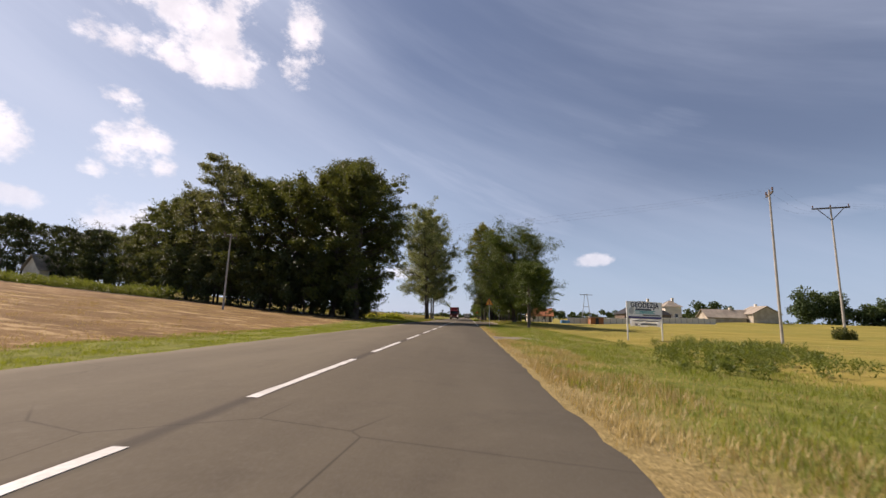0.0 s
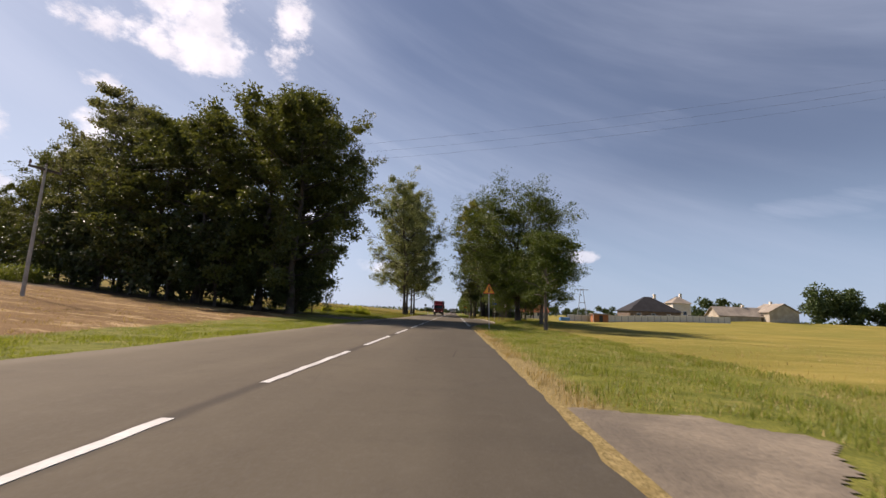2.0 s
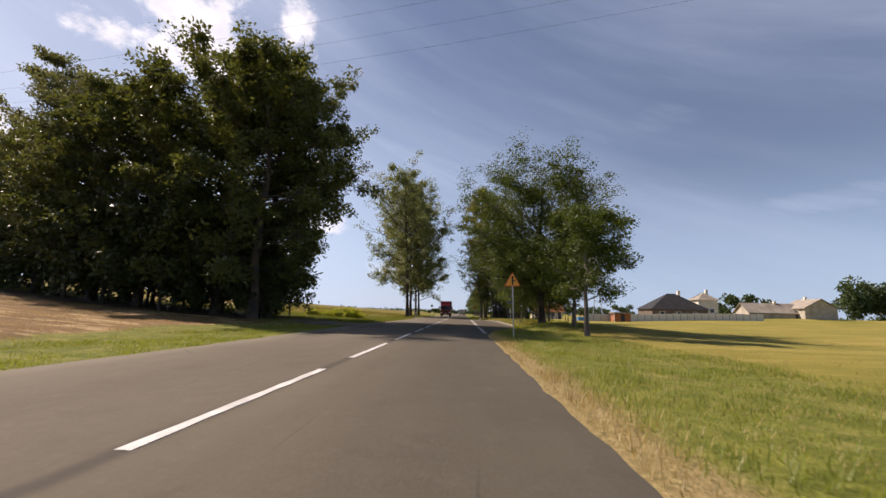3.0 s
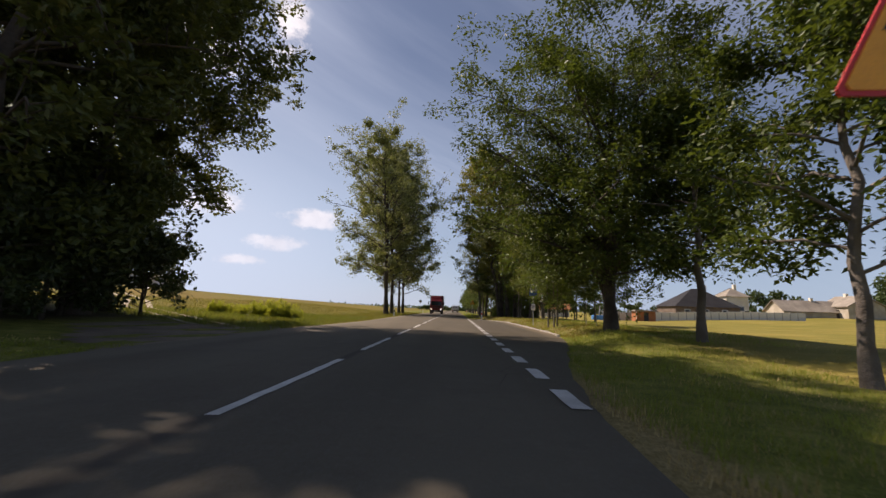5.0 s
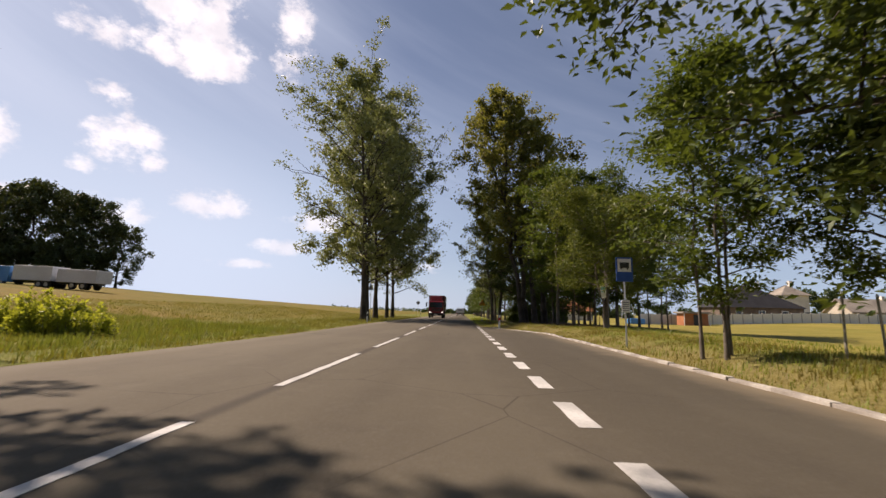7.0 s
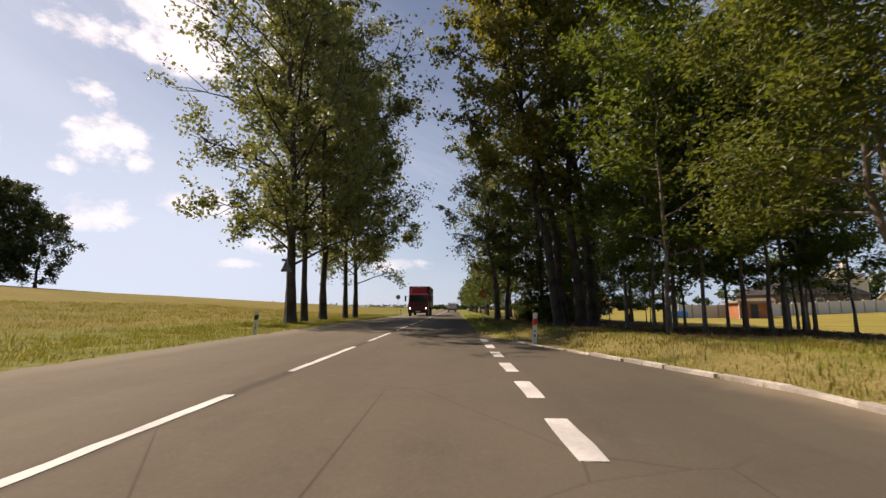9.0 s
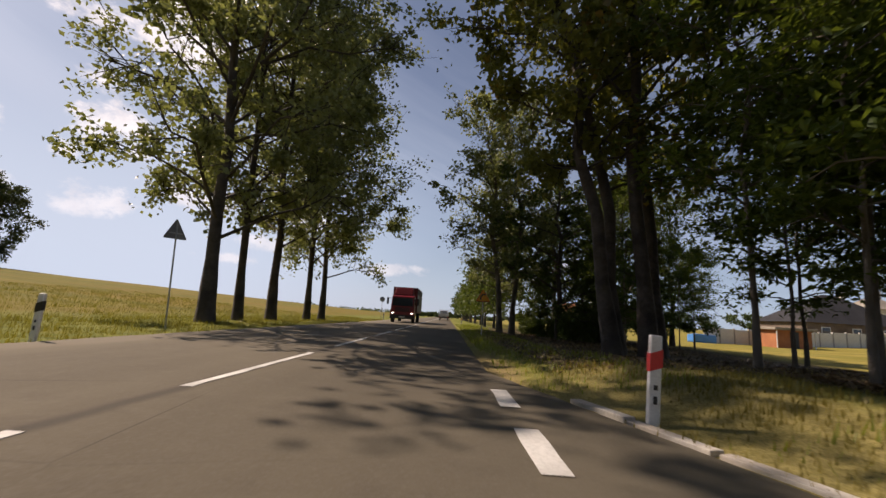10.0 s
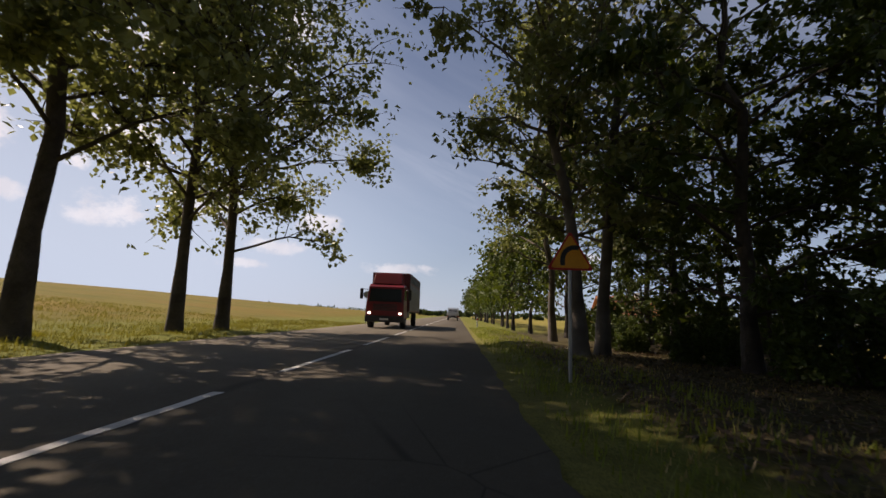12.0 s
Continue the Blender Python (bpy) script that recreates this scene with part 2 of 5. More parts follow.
def ground_cover():
    """The sheet of ground: verge, mown meadow, stubble field on the hill, bare earth under the trees, with tree shade
    painted in on the right.
    """
    m, n, s = material("ground_cover")
    p = position(n)
    split = n.tree.nodes.new("ShaderNodeSeparateXYZ")
    n.tree.links.new(p, split.inputs[0])
    # the plan's grid: 0.843 m across the road, 0.5 m along it
    x, y = n.math("DIVIDE", split.outputs[0], 0.843), n.math("DIVIDE", split.outputs[1], 0.5)
    wob = n.math("MULTIPLY", n.math("SUBTRACT", n.noise(p, 0.35, 4.0), 0.5), 2.4)
    fine = n.noise(p, 9.0, 5.0, 0.7)
    tuft = n.noise(p, 2.2, 5.0, 0.65)
    big = n.noise(p, 0.07, 4.0)
    rows = n.noise(n.scaled(p, (0.25, 1.0, 1.0)), 0.5, 4.0)
    green = n.mix(n.ramp(tuft, 0.3, 0.72), (0.1, 0.115, 0.018), (0.205, 0.205, 0.042))
    meadow = n.mix(n.ramp(rows, 0.35, 0.7), (0.185, 0.162, 0.032), (0.29, 0.232, 0.06))
    meadow = n.mix(n.math("MULTIPLY", n.ramp(big, 0.4, 0.7), 0.4), meadow, (0.125, 0.145, 0.027))
    meadow = n.mix(n.math("MULTIPLY", n.ramp(fine, 0.45, 0.8), 0.35), meadow, (0.072, 0.084, 0.016))
    stubble = n.mix(n.ramp(rows, 0.32, 0.62), (0.115, 0.068, 0.028), (0.175, 0.108, 0.045))
    stubble = n.mix(n.math("MULTIPLY", n.ramp(n.noise(n.scaled(p, (0.3, 1.0, 1.0)), 0.9, 8.0, 0.72), 0.51, 0.6), 0.9), stubble, (0.37, 0.27, 0.14))
    stubble = n.mix(n.math("MULTIPLY", n.ramp(fine, 0.5, 0.75), 0.3), stubble, (0.064, 0.04, 0.024))
    hill = n.mix(n.ramp(rows, 0.3, 0.7), (0.1, 0.098, 0.015), (0.165, 0.135, 0.024))
    hill = n.mix(n.math("MULTIPLY", n.ramp(big, 0.45, 0.6), 0.6), hill, (0.185, 0.122, 0.028))
    straw = n.mix(n.ramp(fine, 0.3, 0.7), (0.2, 0.145, 0.065), (0.34, 0.26, 0.125))
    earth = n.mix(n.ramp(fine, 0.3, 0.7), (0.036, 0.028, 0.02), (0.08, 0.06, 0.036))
    hair = n.noise(n.scaled(p, (1.0, 0.6, 1.0)), 38.0, 3.0, 0.75)
    straw = n.mix(n.math("MULTIPLY", n.ramp(hair, 0.42, 0.68), 0.75), straw, (0.11, 0.085, 0.035))
    green = n.mix(n.math("MULTIPLY", n.ramp(hair, 0.42, 0.68), 0.7), green, (0.045, 0.062, 0.01))
    green = n.mix(n.math("MULTIPLY", n.ramp(n.noise(p, 0.8, 6.0, 0.7), 0.52, 0.66), 0.5), green, (0.25, 0.215, 0.07))
    stubble = n.mix(n.math("MULTIPLY", n.ramp(n.noise(p, 14.0, 3.0, 0.8), 0.54, 0.72), 0.4), stubble, (0.36, 0.27, 0.14))
    # left of the road
    edge = n.math("ADD", n.math("ADD", x, wob), n.math("MULTIPLY", n.ramp(y, 20.0, 90.0), 3.6))
    field = n.math("MULTIPLY", n.ramp(edge, -8.2, -9.0), n.ramp(n.math("ADD", n.math("ADD", y, wob), n.math("MULTIPLY", n.math("ADD", x, 26.0), n.math("MULTIPLY", n.ramp(x, -20.0, -30.0), 0.8))), 100.0, 96.0))
    far_left = n.math("MULTIPLY", n.ramp(n.math("ADD", x, wob), -12.0, -16.0), n.ramp(y, 118.0, 124.0))
    c = n.mix(n.ramp(n.math("ADD", x, wob), 9.5, 13.0), green, meadow)
    c = n.mix(field, c, stubble)
    c = n.mix(far_left, c, hill)
    # dry strip along the tarmac
    dry = n.math("MULTIPLY", n.ramp(n.math("ADD", n.math("ABSOLUTE", n.math("SUBTRACT", x, 4.2)), n.math("MULTIPLY", wob, 0.35)), n.math("SUBTRACT", 1.9, n.math("MULTIPLY", n.ramp(y, 12.0, 34.0), 0.95)), 0.35), 0.85)
    dry = n.math("MULTIPLY", dry, n.math("SUBTRACT", 1.0, n.math("MULTIPLY", n.ramp(y, 177.0, 186.0), 0.75)))
    dry_bay = n.math("MULTIPLY", n.ramp(n.math("ABSOLUTE", n.math("SUBTRACT", x, 8.9)), 1.8, 0.5), n.math("MULTIPLY", n.ramp(y, 112.0, 118.0), n.ramp(y, 172.0, 164.0)))
    dry_tip = n.math("MULTIPLY", n.ramp(n.math("ABSOLUTE", n.math("SUBTRACT", x, 6.6)), 2.6, 1.2), n.math("MULTIPLY", n.ramp(y, 156.0, 162.0), n.ramp(y, 177.0, 170.0)))
    dry_bay = n.math("MAXIMUM", dry_bay, dry_tip)
    c = n.mix(n.math("MAXIMUM", dry, n.math("MULTIPLY", dry_bay, 0.55)), c, straw)
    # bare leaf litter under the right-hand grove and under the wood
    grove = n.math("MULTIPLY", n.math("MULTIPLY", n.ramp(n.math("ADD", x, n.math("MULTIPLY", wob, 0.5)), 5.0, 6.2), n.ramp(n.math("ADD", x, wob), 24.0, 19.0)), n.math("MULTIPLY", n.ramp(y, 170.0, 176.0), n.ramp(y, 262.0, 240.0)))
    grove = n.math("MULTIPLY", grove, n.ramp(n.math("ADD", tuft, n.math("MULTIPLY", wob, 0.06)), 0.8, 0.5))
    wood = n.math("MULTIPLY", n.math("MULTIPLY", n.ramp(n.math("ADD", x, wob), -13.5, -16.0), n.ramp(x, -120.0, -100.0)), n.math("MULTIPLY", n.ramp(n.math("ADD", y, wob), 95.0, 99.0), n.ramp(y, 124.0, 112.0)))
    # dark litter among the locusts; its tone also paints in the trees' shade
    shaded_stand = n.math("MULTIPLY", n.math("MULTIPLY", n.ramp(n.math("ADD", x, n.math("MULTIPLY", wob, 0.5)), 9.2, 10.6), n.ramp(n.math("ADD", x, wob), 23.0, 18.5)), n.math("MULTIPLY", n.ramp(n.math("ADD", y, wob), 161.0, 166.0), n.ramp(y, 178.0, 174.0)))
    grove = n.math("MAXIMUM", grove, shaded_stand)
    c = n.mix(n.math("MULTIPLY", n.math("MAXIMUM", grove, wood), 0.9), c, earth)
    n.put(s.inputs["Base Color"], c)
    s.inputs["Roughness"].default_value = 0.95
    s.inputs["Specular IOR Level"].default_value = 0.1
    bump(n, s, n.math("ADD", fine, tuft), 0.6, 0.08)
    return m


M_ROAD = asphalt()
M_GROUND = ground_cover()
M_PAINT = surface("road_paint", (0.4, 0.395, 0.37), (0.62, 0.615, 0.58), 1.2, 0.7, relief=0.4, depth=0.003)
M_BARK = surface("bark", (0.038, 0.03, 0.024), (0.105, 0.087, 0.07), 1.2, 0.95, relief=0.9, depth=0.05, fine=9.0)
M_BARK_PALE = surface("pale_bark", (0.09, 0.075, 0.06), (0.2, 0.175, 0.145), 1.0, 0.95, relief=0.9, depth=0.04, fine=8.0)
M_LEAF_WOOD = foliage("wood_leaves", (0.024, 0.038, 0.01), (0.098, 0.118, 0.03), clear=0.32)
M_LEAF_DARK = foliage("dense_dark_leaves", (0.016, 0.028, 0.008), (0.06, 0.08, 0.02), clear=0.14)
M_LEAF_LOCUST = foliage("locust_leaves", (0.022, 0.045, 0.009), (0.086, 0.122, 0.022), clear=0.28)
M_LEAF_FEATHER = foliage("feathery_leaves", (0.034, 0.064, 0.012), (0.104, 0.147, 0.026), clear=0.38)
M_GOLD = foliage("golden_grass_blades", (0.09, 0.085, 0.014), (0.2, 0.165, 0.032), clear=0.35)
M_WEED = foliage("weed_leaves", (0.06, 0.088, 0.018), (0.15, 0.185, 0.036), clear=0.38)
M_LEAF_POPLAR = foliage("poplar_leaves", (0.085, 0.108, 0.036), (0.245, 0.265, 0.105), clear=0.3, through_leaf=(1.5, 1.5, 0.75), rough=0.48, gloss=0.42)
M_LEAF_RUST = foliage("turning_leaves", (0.06, 0.08, 0.018), (0.17, 0.178, 0.045), odd=(0.34, 0.18, 0.04), share=0.14, clear=0.48)
M_LEAF_TURN = foliage("first_turning_leaves", (0.045, 0.07, 0.014), (0.125, 0.155, 0.034), odd=(0.3, 0.17, 0.04), share=0.06, clear=0.38)
M_LEAF_GREY = foliage("greyish_leaves", (0.05, 0.062, 0.026), (0.13, 0.145, 0.064), clear=0.35)
M_LEAF_FAR = foliage("far_leaves", (0.03, 0.055, 0.018), (0.075, 0.11, 0.035), clear=0.2)
M_SHRUB = foliage("shrub_leaves", (0.16, 0.21, 0.025), (0.36, 0.4, 0.055), clear=0.42)
M_GRASS = foliage("grass_blades", (0.085, 0.116, 0.016), (0.205, 0.245, 0.038), clear=0.4)
M_OLIVE = foliage("olive_grass_blades", (0.075, 0.082, 0.013), (0.17, 0.165, 0.03), clear=0.36)
M_STRAW = foliage("dry_grass_blades", (0.2, 0.15, 0.06), (0.42, 0.33, 0.15), clear=0.25)
M_CONCRETE = surface("concrete", (0.3, 0.28, 0.25), (0.44, 0.42, 0.38), 1.5, 0.9, relief=0.4, depth=0.008)
M_STEEL = surface("galvanised_steel", (0.36, 0.37, 0.38), (0.5, 0.51, 0.52), 3.0, 0.42, 0.8, relief=0.1, depth=0.002)


# ---- ground ----
def smooth(v, lo, hi):
    t = np.clip((v - lo) / (hi - lo), 0.0, 1.0)
    return t * t * (3.0 - 2.0 * t)


def right_edge(y):
    """The tarmac's right edge: the lane, and the bus bay beside it."""
    bay = smooth(y, 40.0, 59.0) * (1.0 - np.clip((y - 76.5) / 10.5, 0.0, 1.0))
    return 3.46 + 3.24 * bay


def left_edge(y):
    return -4.34 - 0.38 * smooth(y, 70.0, 90.0) - 0.5 * smooth(y, 30.0, 47.5) * (1.0 - smooth(y, 56.0, 67.5))


def height(x, y):
    """The ground's height: level by the road, a hill to the left, a shallow swale and a level meadow to the right."""
    x, y = np.asarray(x, float), np.asarray(y, float)
    d = np.clip(-x - 5.9, 0.0, 110.0)
    left = 0.075 * d * d / (d + 7.6) * (1.0 + 0.2 * (1.0 - smooth(y, 28.0, 58.0)))
    left = left * (1.0 - 0.25 * smooth(y, 115.0, 210.0)) * (1.0 - 0.75 * smooth(y, 210.0, 450.0))
    swale = -0.135 * smooth(x, 4.2, 8.4) - 0.125 * smooth(x, 12.6, 25.3) + 0.255 * smooth(x, 33.7, 67.4)
    edge = right_edge(y) + 0.26
    bank = -0.025 + 0.33 * smooth(x, edge, edge + 2.2) - 0.42 * smooth(x, 13.5, 21.9) + 0.12 * smooth(x, 33.7, 67.4)
    k = smooth(y, 47.0, 56.0) * (1.0 - 0.7 * smooth(y, 86.0, 95.0))
    right = swale * (1.0 - k) + bank * k
    rise = 0.8 * smooth(x, 37.9, 75.9) * smooth(y, 100.0, 132.5) + 1.0 * smooth(x, 77.6, 94.4) * smooth(y, 134.0, 150.0)
    return left + right + rise - 0.02


def ground_z(x, y):
    return float(height(x, y))


def mesh_object(name, verts, faces, mat, parent=None, label="", smooth_faces=False):
    me = bpy.data.meshes.new(name)
    me.from_pydata([tuple(v) for v in verts], [], faces)
    me.update()
    if smooth_faces:
        me.polygons.foreach_set("use_smooth", [True] * len(me.polygons))
    if mat:
        me.materials.append(mat)
    ob = new(name, me)
    if parent is not None:
        ob.parent = parent
    if label:
        ob["label"] = label
    return ob


def part(name, bm, mat, parent=None, label="", smooth_faces=False):
    """Links a bmesh as one mesh object under a thing or a part."""
    me = bpy.data.meshes.new(name)
    bm.normal_update()
    bm.to_mesh(me)
    bm.free()
    if smooth_faces:
        me.polygons.foreach_set("use_smooth", [True] * len(me.polygons))
    me.materials.append(mat)
    ob = new(name, me)
    if parent is not None:
        ob.parent = parent
    if label:
        ob["label"] = label
    return ob


def thing(name, m, label, category, group=""):
    ob = new(name)
    ob.empty_display_size = 0.2
    ob.matrix_world = m
    return tagged(ob, label, category, group)


def spaced(lo, mid_lo, mid_hi, hi, step, grow=1.22):
    """Coordinates: even steps in the middle, growing ones out to the ends."""
    mid = list(np.arange(mid_lo, mid_hi + 1e-6, step))
    a, s = [], step
    v = mid_lo
    while v > lo:
        s *= grow
        v -= s
        a.append(max(v, lo))
    b, s = [], step
    v = mid[-1]
    while v < hi:
        s *= grow
        v += s
        b.append(min(v, hi))
    return np.array(a[::-1] + mid + b)


def ground():
    xs = spaced(-4000.0, -12.0, 12.0, 4000.0, 0.5, 1.12)
    ys = spaced(-2500.0, -12.0, 150.0, 4500.0, 1.25)
    gx, gy = np.meshgrid(xs, ys)
    gz = height(gx, gy)
    rng = np.random.default_rng(3)
    rough = rng.normal(0.0, 0.02, gx.shape)
    off = (gx > -5.3) & (gx < 8.1)
    gz = np.where(off, gz, gz + rough)
    # the sheet dips below the tarmac
    under = (gx > left_edge(gy) + 0.75) & (gx < right_edge(gy) - 0.15)
    gz = np.where(under, -0.12, gz)
    verts = np.stack([gx.ravel(), gy.ravel(), gz.ravel()], 1)
    nx, ny = len(xs), len(ys)
    idx = np.arange(nx * ny).reshape(ny, nx)
    faces = np.stack([idx[:-1, :-1], idx[:-1, 1:], idx[1:, 1:], idx[1:, :-1]], -1).reshape(-1, 4)
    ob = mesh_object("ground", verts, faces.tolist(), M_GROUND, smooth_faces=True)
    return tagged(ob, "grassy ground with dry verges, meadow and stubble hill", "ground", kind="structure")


ground()


# ---- road ----
def road():
    rng = np.random.default_rng(5)
    ys = np.concatenate([np.arange(-30.0, 130.0, 0.4), spaced(130.0, 130.0, 131.0, 2600.0, 0.5, 1.12)])
    verts, faces = [], []
    for i, y in enumerate(ys):
        near = 1.0 if y < 130.0 else 0.0
        lo = left_edge(y) + near * (0.1 * noise.noise((0.0, y * 0.35, 0.0)) + rng.normal(0, 0.02))
        hi = right_edge(y) + near * (0.05 * noise.noise((9.0, y * 0.35, 0.0)) + rng.normal(0, 0.02)) * (0.2 if 57.0 < y < 84.0 else 1.0)
        verts += [(lo - 0.12, y, -0.1), (lo, y, 0.0), (0.0, y, 0.012), (hi, y, -0.004), (hi + 0.12, y, -0.1)]
        if i:
            a, b = 5 * (i - 1), 5 * i
            faces += [(a + k, a + k + 1, b + k + 1, b + k) for k in range(4)]
    return tagged(mesh_object("road", verts, faces, M_ROAD, smooth_faces=True), "grey-brown worn asphalt country road with cracks", "road", kind="structure")


def strip(name, x0, x1, y0, y1, mat, parent, z=0.017):
    """A painted mark: a thin plate with worn, uneven edges."""
    rng = random.Random(int(y0 * 10 + x0 * 100))
    n = max(3, int((y1 - y0) / 0.3))
    verts, faces = [], []
    for i in range(n + 1):
        y = y0 + (y1 - y0) * i / n
        a, b = x0 + rng.uniform(-0.012, 0.012), x1 + rng.uniform(-0.012, 0.012)
        verts += [(a, y, z - 0.004), (a, y, z), (b, y, z), (b, y, z - 0.004)]
        if i:
            k, l = 4 * (i - 1), 4 * i
            faces += [(k + j, k + j + 1, l + j + 1, l + j) for j in range(3)]
    return mesh_object(name, verts, faces, mat, parent)


the_road = road()
for k in range(-2, 60):
    strip("centre_dash", -0.06, 0.06, 6.0 * k - 0.22, 6.0 * k + 4.0, M_PAINT, the_road)
for k in range(0, 22):
    strip("bay_dash", 3.37, 3.58, 42.62 + 1.965 * k, 43.7 + 1.965 * k, M_PAINT, the_road, 0.008)


# ---- trees ----
def fast_mesh(name, verts, quads, mat, smooth_faces=False):
    """A mesh of quads out of arrays."""
    me = bpy.data.meshes.new(name)
    me.vertices.add(len(verts))
    me.vertices.foreach_set("co", np.asarray(verts, np.float32).ravel())
    me.loops.add(quads.size)
    me.loops.foreach_set("vertex_index", np.asarray(quads, np.int32).ravel())
    me.polygons.add(len(quads))
    me.polygons.foreach_set("loop_start", np.arange(0, quads.size, 4, dtype=np.int32))
    me.polygons.foreach_set("use_smooth", np.full(len(quads), smooth_faces))
    me.materials.append(mat)
    me.update(calc_edges=True)
    return me


class Tubes:
    """Tapered branches, gathered into one mesh."""

    def __init__(self):
        self.v, self.q, self.count = [], [], 0

    def add(self, points, radii, sides=7):
        points = np.asarray(points, float)
        ways = np.gradient(points, axis=0)
        ways /= np.linalg.norm(ways, axis=1)[:, None] + 1e-9
        ref = np.array([0.31, 0.95, 0.05])
        rings = []
        for p, w, r in zip(points, ways, radii):
            a = np.cross(w, ref)
            a /= np.linalg.norm(a) + 1e-9
            b = np.cross(w, a)
            ang = np.arange(sides) * 2 * np.pi / sides
            rings.append(p + r * (np.cos(ang)[:, None] * a + np.sin(ang)[:, None] * b))
        self.v.append(np.concatenate(rings))
        k = np.arange(sides)
        for i in range(len(points) - 1):
            a, b = self.count + i * sides, self.count + (i + 1) * sides
            self.q.append(np.stack([a + k, a + (k + 1) % sides, b + (k + 1) % sides, b + k], 1))
        self.count += len(points) * sides

    def mesh(self, name, mat):
        return fast_mesh(name, np.concatenate(self.v), np.concatenate(self.q), mat, True)


def unit(v):
    return v / (np.linalg.norm(v, axis=-1, keepdims=True) + 1e-9)


def leaf_quads(rng, centres, spreads, count, length, width, droop=0.2, flat=0.75, level=0.9, shares=None):
    """Leaves scattered in clumps: each a small rhombus with its own turn."""
    pick = rng.choice(len(centres), count, p=shares)
    off = rng.normal(0.0, 1.0, (count, 3))
    off = unit(off) * (rng.random((count, 1)) ** 0.45)
    off[:, 2] *= flat
    c = centres[pick] + off * spreads[pick][:, None]
    d = rng.normal(0.0, 1.0, (count, 3)) + off * 0.8
    d[:, 2] = d[:, 2] * 0.9 / level - droop
    d = unit(d)
    side = unit(np.cross(d, rng.normal(0.0, 1.0, (count, 3)) + np.array([0.0, 0.0, level])))
    size = rng.uniform(0.65, 1.3, (count, 1))
    l, w = length * size, width * size
    up = np.cross(side, d) * w * 0.18
    v = np.stack([c, c + d * l * 0.45 + side * w * 0.5 + up, c + d * l, c + d * l * 0.45 - side * w * 0.5 + up], 1).reshape(-1, 3)
    return v, np.arange(count * 4).reshape(-1, 4)


def round_crown(u):
    return np.sqrt(np.clip(1.0 - (1.75 * (u - 0.42)) ** 2, 0.06, 1.0))


def column_crown(u):
    return np.clip(np.sin(np.pi * np.clip(0.16 + 0.84 * u, 0, 1)) ** 0.55, 0.12, 1.0) * (1.0 - 0.25 * u)


def broad_crown(u):
    return np.sqrt(np.clip(1.0 - (1.35 * (u - 0.42)) ** 2, 0.06, 1.0))


